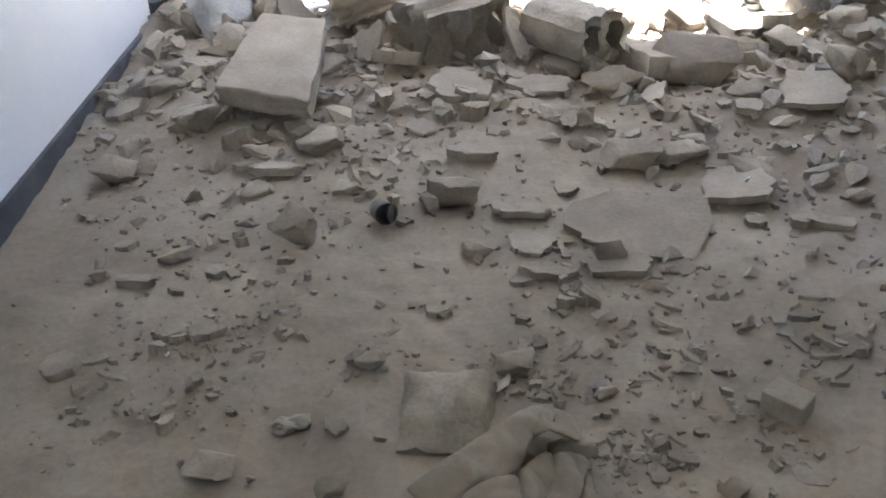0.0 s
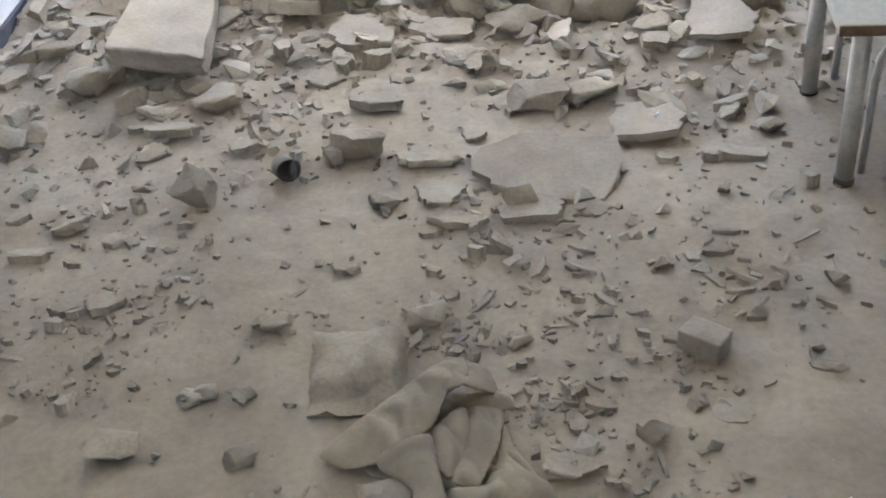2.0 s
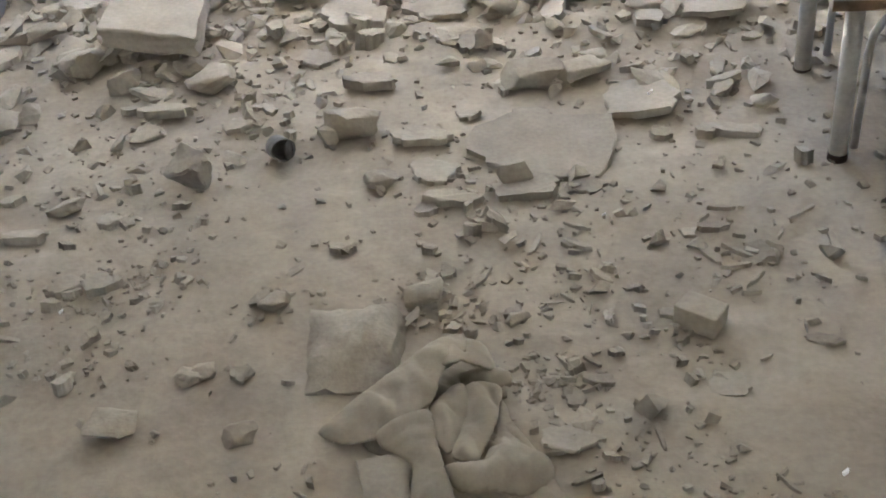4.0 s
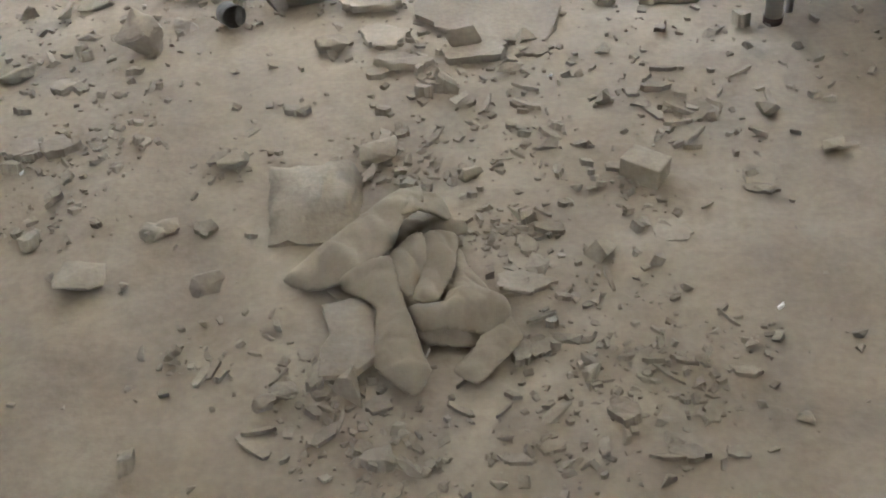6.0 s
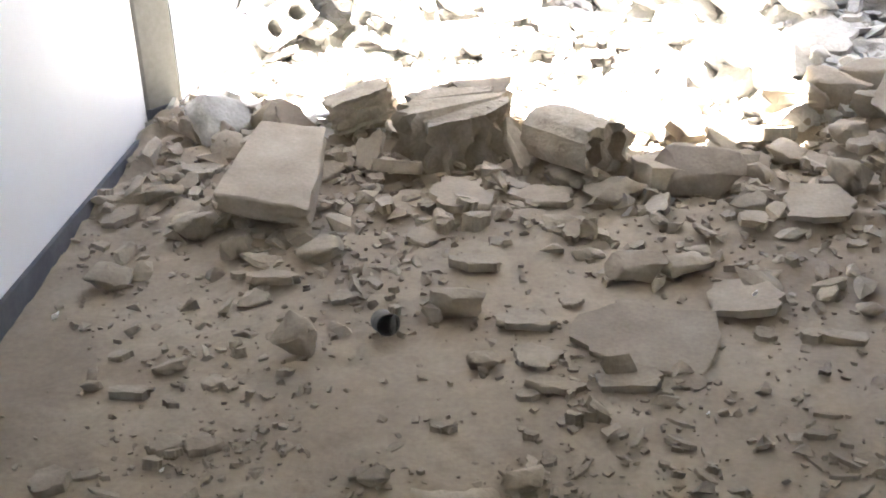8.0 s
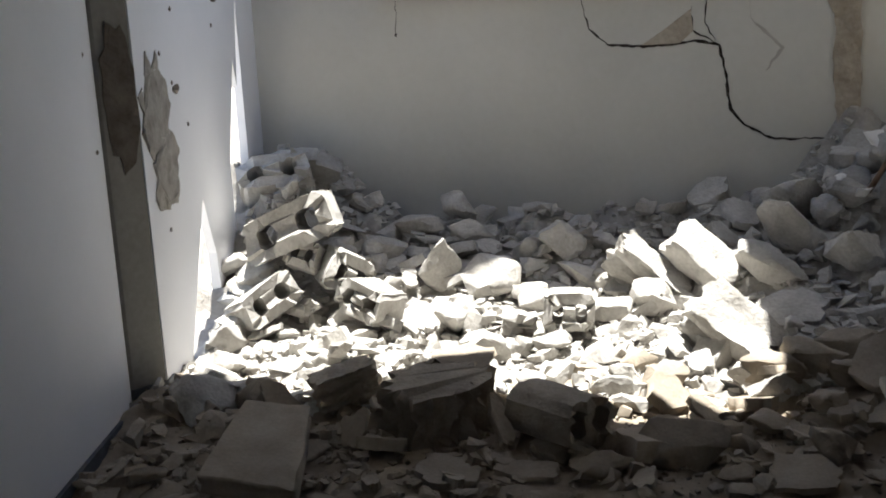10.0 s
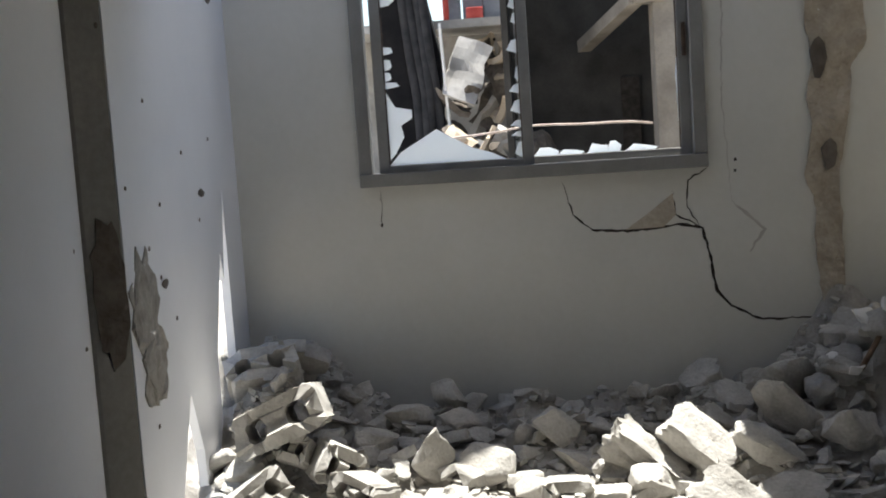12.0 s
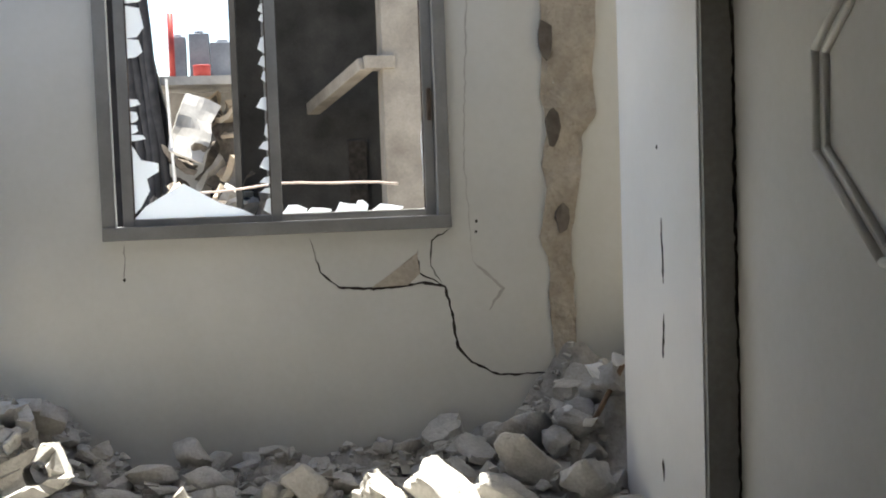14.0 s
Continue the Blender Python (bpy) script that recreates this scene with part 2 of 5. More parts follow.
def floor_sheet():
    nx, ny = 210, 440
    xs, ys = np.linspace(XL - 0.02, 1.96, nx), np.linspace(-2.2, YB, ny)
    verts = []
    for y in ys:
        for x in xs:
            p = Vector((x, y, 0))
            z = 0.016 * noise.noise(p * 2.3) + 0.008 * noise.noise(p * 7) + 0.006 * noise.noise(p * 19) + 0.003 * noise.noise(p * 41)
            m = mound(x, y)
            z += m + m * 0.35 * noise.noise(p * 6) + min(m, 0.1) * 0.35 * noise.noise(p * 17)
            verts.append((x, y, z))
    faces = [(j * nx + i, j * nx + i + 1, (j + 1) * nx + i + 1, (j + 1) * nx + i) for j in range(ny - 1) for i in range(nx - 1)]
    me = bpy.data.meshes.new("floor")
    me.from_pydata(verts, [], faces)
    me.materials.append(DUST)
    me.materials.append(HEAP)
    me.shade_smooth()
    for p in me.polygons:
        c = p.center
        if c.y + 0.25 * noise.noise(Vector((c.x * 3, c.y * 3, 0))) > 3.85:
            p.material_index = 1
    return new("floor", me)


tagged(floor_sheet(), "concrete floor buried under beige dust and debris", "floor", kind="structure")
structure("floor_slab", boxes((XL - 0.3, 2.25, -2.5, YB + 0.25, -0.6, -0.06)), SHADE_TONED_PLASTER, "concrete floor slab under the dust", "floor")

wall_left = structure("wall_left", prism([(XL - 0.25, -2.2), (XL + 0.15, -2.2), (XL, 3.77), (XL - 0.25, 3.77)], "z", -0.06, 2.8), WHITE_WALL, "white painted plaster wall with dark baseboard", "wall")
structure("baseboard_left", prism([(XL + 0.15, -2.2), (XL + 0.164, -2.2), (XL + 0.014, 3.768), (XL, 3.768)], "z", -0.03, 0.085), BASE, "dark grey baseboard scuffed with dust", "baseboard")
# the opening behind the camera is unseen, added to let sky light in
wall_right = structure("wall_right", boxes((XR, XR + 0.25, -1.2, YP - 0.04, -0.06, 2.8), (XR, XR + 0.25, -2.2, -2.1, -0.06, 2.8), (XR, XR + 0.25, -2.1, -1.2, -0.06, 1.2), (XR, XR + 0.25, -2.1, -1.2, 2.2, 2.8)), GREY_WALL, "grey painted plaster wall with octagonal moulding", "wall")
structure("baseboard_right", boxes((XR - 0.014, XR, -2.2, YP - 0.043, -0.03, 0.085), bevel=0.003), BASE, "dark grey baseboard scuffed with dust", "baseboard")
# never in view; grey chosen to cut the light it bounces back
wall_south = structure("wall_south", boxes((XL - 0.25, XR + 0.25, -2.4, -2.2, -0.06, 2.8)), GREY_WALL, "unseen grey wall closing the room, toned to limit bounced light", "wall")
structure("ceiling", boxes((XL - 0.25, XR + 0.25, -2.4, YP + 0.36, 2.8, 3.0)), CEILING, "white painted ceiling", "ceiling")
structure("parapet", boxes((XL - 0.25, XR + 0.25, YP + 0.1, YP + 0.36, 3.002, TOP)), SHADE_TONED_PLASTER, "concrete edge of the roof above the opening", "parapet")
# out of view; its oblique outer edge is cut to bound the sun patch
structure("lintel", prism([(BL + 0.002, YP + 0.034), (BR - 0.002, YP + 0.034), (BR - 0.002, YP + 0.30), (0.0, YP + 0.33), (-0.7, YP + 0.42), (BL + 0.002, YP + 0.53)], "z", 2.36, 2.798), SHADE_TONED_PLASTER, "unseen lintel over the torn opening, edge cut to shape the sun patch", "beam")

# the left pier and the bay's left wall, with gaps cut through near the far corner
pier_left = structure("pier_left", prism([(XL - 0.25, 3.772), (XL, 3.772), (XL + 0.012, 3.775), (BL - 0.004, YP + 0.026), (BL - 0.006, YP + 0.029), (XL - 0.25, YP + 0.029)], "z", -0.06, 2.8), SHADE_TONED_PLASTER, "grey pier front, plaster colour darkened for shade", "pier")
structure("baseboard_pier", prism([(XL + 0.002, 3.768), (XL + 0.018, 3.768), (BL + 0.008, YP + 0.020), (BL + 0.008, YP + 0.09), (BL + 0.001, YP + 0.09), (BL + 0.0005, YP + 0.028)], "z", 0.0, 0.14), BASE, "dark baseboard round the foot of the pier", "baseboard")
outline = [(YP + 0.03, -0.06), (4.14, -0.06), (4.15, 0.10), (4.45, 0.64), (4.56, 0.40), (4.60, -0.06), (4.85, -0.06), (4.856, 0.70), (4.94, 0.90), (5.02, 1.10), (5.05, 0.98), (5.13, 1.36), (5.14, -0.06), (YB, -0.06), (YB, TOP), (YP + 0.03, TOP)]
bay_left = structure("wall_bay_left", prism(outline, "x", BL - 0.035, BL), WHITE_WALL, "white plaster wall with bullet holes and open gaps", "wall")
bay_right = structure("wall_bay_right", boxes((BR, BR + 0.38, YP - 0.036, 4.66, -0.06, 2.796)), LIGHT_WALL, "pale plaster wall beside the broken opening", "wall")
structure("pier_right", boxes((BR + 0.006, XR + 0.25, YP - 0.06, YP - 0.037, -0.06, 2.8)), SHADE_TONED_PLASTER, "grey pier front, plaster colour darkened for shade", "pier")

# back wall with its window opening
WX0, WX1, WZ0, WZ1 = -0.875, 0.555, 1.32, 2.45
back = structure("wall_back", boxes((BL - 0.034, WX0, YB, YB + 0.18, -0.06, TOP), (WX1, 2.2, YB, YB + 0.18, -0.06, TOP), (WX0, WX1, YB, YB + 0.18, -0.06, WZ0), (WX0, WX1, YB, YB + 0.18, WZ1, TOP)), GREY_WALL, "grey painted plaster wall, cracked under its window", "wall")
# added out of view to keep direct sun off the rubble below the sill
structure("sunshade", boxes((WX0 - 0.3, WX1 + 0.3, YB + 0.18, YB + 0.26, 2.47, 2.57)), SHADE_TONED_PLASTER, "unseen sunshade added to hold the sun out of the window", "sunshade")
structure("wall_recess", boxes((1.95, 2.2, 4.74, YB, -0.06, TOP), (BR + 0.38, 2.2, 4.50, 4.738, -0.06, TOP)), BEIGE_WALL, "beige plaster wall of the broken recess", "wall")
# never in view: added so the sun patch ends before the right wall
structure("roof_slab", boxes((0.54, BR + 0.42, YP + 0.362, YB - 0.002, TOP - 0.2, TOP)), CEILING, "unseen slab added to shade the right side of the bay", "roof")


# ---- window ----
def window():
    w = tagged(new("window_1"), "grey aluminium sliding window with smashed frosted panes", "window", kind="structure")
    y0, y1 = YB - 0.035, YB + 0.045
    x0, x1, z0, z1 = WX0 - 0.036, WX1 + 0.02, WZ0 - 0.012, WZ1 + 0.03
    fw = 0.056
    part("window_frame", boxes((x0, x0 + fw, y0, y1, z0 + fw, z1), bevel=0.004), ALU, w)
    part("window_frame", boxes((x1 - fw, x1, y0, y1, z0 + fw, z1), bevel=0.004), ALU, w)
    part("window_sill", boxes((x0, x1, y0 - 0.01, y1, z0, z0 + fw), bevel=0.004), ALU, w)
    part("window_frame", boxes((x0 + fw, x1 - fw, y0, y1, z1 - 0.01, z1 + 0.05), bevel=0.004), ALU, w)
    za = z0 + fw
    for a, b, yy in ((x0 + fw + 0.03, -0.155, y0 + 0.018), (-0.213, x1 - fw - 0.002, y0 + 0.05)):
        s = part("sash", boxes((a, a + 0.045, yy, yy + 0.026, za, z1), (b - 0.045, b, yy, yy + 0.026, za, z1), (a + 0.045, b - 0.045, yy, yy + 0.026, za, za + 0.03), bevel=0.003), ALU, w)
        part("rubber_seal", boxes((a + 0.045, a + 0.05, yy + 0.008, yy + 0.018, za + 0.03, z1), (b - 0.05, b - 0.045, yy + 0.008, yy + 0.018, za + 0.03, z1)), RUBBER, s)
    part("sash_handle", boxes((x1 - fw - 0.03, x1 - fw - 0.012, y0 + 0.03, y0 + 0.048, 1.78, 1.92), bevel=0.004), RUBBER, w)
    # shards left in the sashes
    rnd = random.Random(8)
    ya = y0 + 0.029

    def shard(points, y):
        part("glass_shard", prism(points, "y", y, y + 0.004), FROST, w, "jagged shard of frosted window glass")
    xl, xr, zb = x0 + fw + 0.076, -0.205, za + 0.031
    shard([(xl, zb), (xr - 0.07, zb), (xr - 0.13, zb + 0.03), (xr - 0.21, zb + 0.055), (xl + 0.21, zb + 0.145), (xl + 0.13, zb + 0.10), (xl + 0.05, zb + 0.055)], ya)
    shard([(xl, zb + 0.02), (xl + 0.03, zb + 0.05), (xl + 0.07, zb + 0.12), (xl + 0.06, zb + 0.17), (xl + 0.11, zb + 0.20), (xl + 0.11, zb + 0.235), (xl + 0.04, zb + 0.25), (xl, zb + 0.32)], ya + 0.001)
    z = zb + 0.33
    while z < z1 - 0.05:
        h, l = rnd.uniform(0.02, 0.045), rnd.uniform(0.03, 0.065)
        if z > zb + 0.5:
            h, l = rnd.uniform(0.07, 0.13), rnd.uniform(0.05, 0.12)
        shard([(xl, z), (xl + l * 0.6, z + 0.004), (xl + l, z + h * 0.35), (xl + l * 0.8, z + h), (xl, z + h * 1.1)], ya)
        z += h * rnd.uniform(1.1, 1.7) + (0.16 if zb + 0.44 < z < zb + 0.5 else 0)
    z = zb
    while z < z1 - 0.05:
        h, l = rnd.uniform(0.02, 0.07), rnd.uniform(0.012, 0.045)
        shard([(xr, z), (xr - l, z + h * 0.3), (xr - l * 0.5, z + h), (xr, z + h * 1.1)], ya)
        z += h * rnd.uniform(1.2, 2.4)
    x = -0.16
    yb = y0 + 0.061
    while x < 0.28:
        l, h = rnd.uniform(0.05, 0.13), rnd.uniform(0.02, 0.05) * (1.4 if x > -0.05 else 0.8)
        shard([(x, zb), (x + l, zb), (x + l * 1.1, zb + h * rnd.uniform(0.3, 0.9)), (x + l * 0.7, zb + h * rnd.uniform(0.6, 1)), (x + l * 0.3, zb + h * 0.9), (x + l * 0.1, zb + h * rnd.uniform(0.1, 0.5))], yb)
        x += l * rnd.uniform(0.95, 1.5)
    shard([(0.47, zb), (0.488, zb), (0.488, z1), (0.478, z1), (0.476, zb + 0.5), (0.46, zb + 0.3)], yb)
    return w


window()
cable = tube([(-0.66 + 1.02 * k / 12, YB + 0.075, 1.475 + 0.05 * math.sin(math.pi * k / 15) + 0.004 * math.sin(k * 1.3)) for k in range(13)], 0.005, PINK, "loose_cable")
tagged(cable, "pale pink cable stretched across the broken window", "cable")


# ---- plaster moulding on the right wall ----
def moulding():
    m = tagged(new("wall_moulding"), "octagonal plaster moulding painted grey on the wall", "moulding", kind="structure")
    cy, cz, a, b, c = 2.56, 1.72, 0.64, 0.415, 0.29
    ring = [(cy + a, cz - 0.14), (cy + a, cz + 0.14), (cy + c, cz + b), (cy - c, cz + b), (cy - a, cz + 0.14), (cy - a, cz - 0.14), (cy - c, cz - b), (cy + c, cz - b)]
    for scale, out, name in ((1.0, 0.014, "outer_bead"), (0.905, 0.012, "inner_bead")):
        pts = [(cy + (y - cy) * scale, cz + (z - cz) * scale) for y, z in ring]
        for k in range(8):
            p, q = pts[k], pts[(k + 1) % 8]
            tube([(XR - 0.004, p[0], p[1]), (XR - 0.004, q[0], q[1])], out, GREY_WALL, name, m, seg=8)


moulding()
part("crack", ribbon([(1.238, -0.02), (1.242, 0.8), (1.237, 1.5), (1.241, 1.9), (1.236, 2.1), (1.240, 2.75)], 0.011, "y", YP - 0.063, 71, 0.004), CRACK, wall_right, "dark vertical crack beside the pier")


# ---- outside the window ----
def outside():
    hs = tagged(new("neighbour_house"), "brown house wall outside the window, darkened for its unlit inside", "house")
    part("wall", boxes((-0.30, 1.2, 7.6, 7.75, -0.6, 4.2), (-0.335, -0.30, 7.0, 7.75, -0.6, 4.2)), SHADED_BROWN, hs)
    part("corner_pillar", boxes((0.455, 0.92, 6.55, 6.80, -0.6, 4.2), bevel=0.01), PILLAR, hs, "grey brown stone corner pillar")
    part("side_wall", boxes((0.62, 0.78, 6.80, 7.75, -0.6, 4.2)), SHADED_BROWN, hs)
    led = bmesh.new()
    box(led, 0.36, 0.52, 6.52, 6.70, 2.10, 2.17, 0.008)
    g = box(bmesh.new(), -0.45, 0.45, -0.04, 0.04, -0.035, 0.035, 0.008)
    bmesh.ops.transform(g, verts=g.verts, matrix=pose(0.25, 7.0, 2.035, 0, -12, -74))
    tmp = bpy.data.meshes.new("ledge_arm")
    g.to_mesh(tmp)
    led.from_mesh(tmp)
    part("ledge", led, PILLAR, hs, "grey brown stone ledge")
    # black panel on the solid wall, colour standing for an unlit opening
    part("doorway", boxes((0.34, 0.45, 7.56, 7.597, 0.2, 1.75)), CRACK, hs, "black panel painted for an unlit opening in the wall")
    part("roof", boxes((-0.36, 0.95, 6.5, 7.9, 4.2, 4.35)), SHADED_BROWN, hs)
    hs.matrix_basis = Matrix.Translation((0.105, -0.03, -0.84)) @ Matrix.Scale(1.53, 4)
    fence = tagged(new("torn_curtain_wall"), "near-black broken wall with a ragged edge", "wall")
    rag = [(-0.93, -0.6), (-0.62, -0.6), (-0.63, 1.0), (-0.60, 1.3), (-0.635, 1.6), (-0.63, 1.9), (-0.69, 2.2), (-0.74, 2.6), (-0.76, 3.4), (-0.93, 3.4)]
    part("panel", prism(rag, "y", 6.5, 6.62), NEAR_BLACK, fence)
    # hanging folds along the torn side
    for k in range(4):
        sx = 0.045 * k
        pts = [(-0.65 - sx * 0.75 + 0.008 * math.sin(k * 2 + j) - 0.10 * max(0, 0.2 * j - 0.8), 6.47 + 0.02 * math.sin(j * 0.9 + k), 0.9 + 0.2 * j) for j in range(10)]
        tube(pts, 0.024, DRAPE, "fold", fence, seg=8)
    # painted strip stands in for the bright gap beside the panel
    part("edge_strip", prism([(-0.613, -0.6), (-0.598, -0.6), (-0.583, 1.3), (-0.615, 2.05), (-0.625, 2.05), (-0.598, 1.3)], "y", 6.42, 6.49), BRIGHT_PAINT, fence, "thin white strip painted for a bright gap")
    fence.matrix_basis = Matrix.Translation((0.165, -0.45, -1.43)) @ Matrix.Scale(1.9, 4)
    ruin = tagged(new("ruined_house"), "collapsed pale concrete house beyond the street", "house")
    part("wall", boxes((-2.6, 1.0, 13.5, 13.8, -0.6, 2.44)), OUTSIDE, ruin)
    part("wall", boxes((-0.95, 0.2, 12.9, 13.2, -0.6, 1.5)), TAN, ruin)
    part("roof", boxes((-2.8, 1.2, 12.2, 14.5, 2.44, 2.52)), OUTSIDE, ruin)
    ruin.location.x = 0.16
    rnd = random.Random(17)
    for k in range(64):
        l = rnd.uniform(0.2, 0.6)
        bm = boxes((-l / 2, l / 2, -0.14, 0.14, -0.025, 0.025))
        bmesh.ops.subdivide_edges(bm, edges=bm.edges, cuts=3, use_grid_fill=True)
        roughen(bm, 0.09, 5, k)
        z = rnd.uniform(0.1, 2.25)
        p = part("fallen_slab", bm, (OUTSIDE, TAN, CAVITY, TAN, CAVITY, CLEAN)[k % 6], ruin, "tilted fallen concrete slab")
        p.matrix_basis = pose(rnd.uniform(-1.35, -0.25), 10.4 + z + rnd.uniform(-0.4, 0.4), z, rnd.uniform(-70, 70), rnd.uniform(-60, 60), rnd.uniform(0, 180))
    # dark panels painted for the shade inside the ruin's openings
    for x, z in ((-1.15, 1.7), (-0.85, 1.15), (-0.5, 1.75), (-0.45, 0.75)):
        part("window", boxes((x, x + 0.24, 12.80, 12.86, z, z + 0.4)), CRACK, ruin, "dark panel painted for an unlit opening")
    sheet = boxes((-0.17, 0.17, -0.02, 0.02, -0.33, 0.33))
    bmesh.ops.subdivide_edges(sheet, edges=sheet.edges, cuts=5, use_grid_fill=True)
    roughen(sheet, 0.045, 4, 3)
    s = part("leaning_sheet", sheet, OUTSIDE, ruin, "large pale slab leaning under the roof edge")
    s.matrix_basis = pose(-0.95, 11.9, 2.0, -25, 22, 8)
    for x, z, w, h in ((-0.93, 2.515, 0.075, 0.42), (-0.725, 2.515, 0.10, 0.45), (-0.50, 2.515, 0.12, 0.36)):
        tank = tagged(new("roof_tank"), "blue grey water tank on the ruined roof", "tank", "roof tanks")
        part("body", boxes((x - w, x + w, 12.55, 12.75, z, z + h), bevel=0.015), BLUE, tank)
        tube([(x, 12.65, z + h - 0.002), (x, 12.65, z + h + 0.03)], w * 0.5, BLUE, "lid", tank, seg=12)
    barrel = tube([(-0.705, 12.42, 2.515), (-0.705, 12.42, 2.62), (-0.705, 12.42, 2.64)], 0.085, RED, "red_barrel", seg=16)
    tagged(barrel, "red plastic barrel standing on the ruined roof", "barrel")
    post = tube([(-0.99, 12.48, 2.5), (-0.99, 12.48, 3.15)], 0.03, RED, "red_post")
    tagged(post, "thin red post standing on the ruined roof", "post")
    rnd = random.Random(5)
    bm = bmesh.new()
    for k in range(160):
        x, y = rnd.uniform(-1.8, 0.4), rnd.uniform(8.2, 12.6)
        s = rnd.uniform(0.08, 0.38)
        g = bmesh.ops.create_icosphere(bm, subdivisions=1, radius=s)
        m = pose(x, y, -0.6 + max(0, y - 8.4) * 0.38 + rnd.uniform(-0.1, 0.1), rnd.uniform(0, 360), rnd.uniform(0, 360), 0) @ Matrix.Diagonal((1, rnd.uniform(0.4, 1), rnd.uniform(0.3, 0.8), 1))
        for v in g["verts"]:
            v.co += 0.35 * s * noise.noise_vector(v.co * 4 + Vector((k, 0, 0)))
        bmesh.ops.transform(bm, verts=g["verts"], matrix=m)
    tagged(part("street_rubble", bm, OUTSIDE), "pale sunlit rubble heaped in the street", "rubble", kind="stuff")
    bm = bmesh.new()
    bm.faces.new([bm.verts.new(p) for p in ((-2.6, 8.2, -0.62), (1.0, 8.2, -0.62), (1.0, 12.9, 1.05), (-2.6, 12.9, 1.05))])
    g = bmesh.ops.extrude_face_region(bm, geom=list(bm.faces))
    bmesh.ops.translate(bm, verts=[v for v in g["geom"] if isinstance(v, bmesh.types.BMVert)], vec=(0, 0, -0.3))
    tagged(part("rubble_slope", bm, OUTSIDE), "slope of pale debris filling the street", "rubble", kind="stuff")


outside()


# ---- stones ----
def rock_mesh(seed, mat, n=15, detail=True):
    """An angular chunk about one unit wide, standing on z = 0."""
    rnd = random.Random(seed)
    bm = bmesh.new()
    for _ in range(n):
        v = Vector((rnd.gauss(0, 1), rnd.gauss(0, 1), rnd.gauss(0, 1))).normalized()
        m = max(abs(v.x), abs(v.y), abs(v.z)) ** 0.55
        bm.verts.new(v * 0.5 / m * rnd.uniform(0.75, 1.0))
    g = bmesh.ops.convex_hull(bm, input=bm.verts)
    bmesh.ops.delete(bm, geom=[v for v in bm.verts if not v.link_faces], context="VERTS")
    bmesh.ops.dissolve_limit(bm, angle_limit=radians(14), verts=bm.verts, edges=bm.edges)
    if detail:
        bmesh.ops.bevel(bm, geom=list(bm.edges), offset=0.03, segments=1, affect="EDGES", profile=0.5)
        bmesh.ops.triangulate(bm, faces=bm.faces)
        bmesh.ops.subdivide_edges(bm, edges=[e for e in bm.edges if e.calc_length() > 0.18], cuts=2)
        bmesh.ops.triangulate(bm, faces=bm.faces)
        roughen(bm, 0.06, 4.0, seed)
        roughen(bm, 0.03, 12, seed + 1)
    lo = [min(v.co[k] for v in bm.verts) for k in range(3)]
    hi = [max(v.co[k] for v in bm.verts) for k in range(3)]
    for v in bm.verts:
        v.co = Vector(((v.co.x - lo[0]) / (hi[0] - lo[0]) - 0.5, (v.co.y - lo[1]) / (hi[1] - lo[1]) - 0.5, (v.co.z - lo[2]) / (hi[2] - lo[2])))
    return mesh_of(bm, mat, "rock", 38)


def slab_mesh(seed, mat, n=7):
    """A flat broken piece of plaster or screed, one unit wide, with chipped edges."""
    rnd = random.Random(seed + 100)
    pts = []
    for k in range(n):
        a = 2 * math.pi * (k + rnd.uniform(-0.28, 0.28)) / n
        m = max(abs(math.cos(a)), abs(math.sin(a))) ** 0.7
        r = 0.5 / m * rnd.uniform(0.78, 1.0)
        pts.append((r * math.cos(a), r * math.sin(a)))
    rag = []
    for (u0, v0), (u1, v1) in zip(pts, pts[1:] + pts[:1]):
        c = max(1, int(math.hypot(u1 - u0, v1 - v0) / 0.11))
        for k in range(c):
            t = k / c
            j = 0.055 if k else 0.02
            rag.append((u0 + (u1 - u0) * t + rnd.uniform(-j, j), v0 + (v1 - v0) * t + rnd.uniform(-j, j)))
    bm = prism(rag, "z", 0.0, 1.0)
    for v in bm.verts:
        if v.co.z < 0.5:
            v.co.x *= rnd.uniform(0.93, 1.05)
            v.co.y *= rnd.uniform(0.93, 1.05)
        else:
            v.co.z += rnd.uniform(-0.12, 0.03)
    top = [e for e in bm.edges if all(v.co.z > 0.5 for v in e.verts) and e.is_manifold and len({f.normal.z > 0.5 for f in e.link_faces}) == 2]
    bmesh.ops.bevel(bm, geom=top, offset=0.012, segments=1, affect="EDGES", profile=0.5)
    bmesh.ops.recalc_face_normals(bm, faces=bm.faces)
    return mesh_of(bm, mat, "slab", 40)


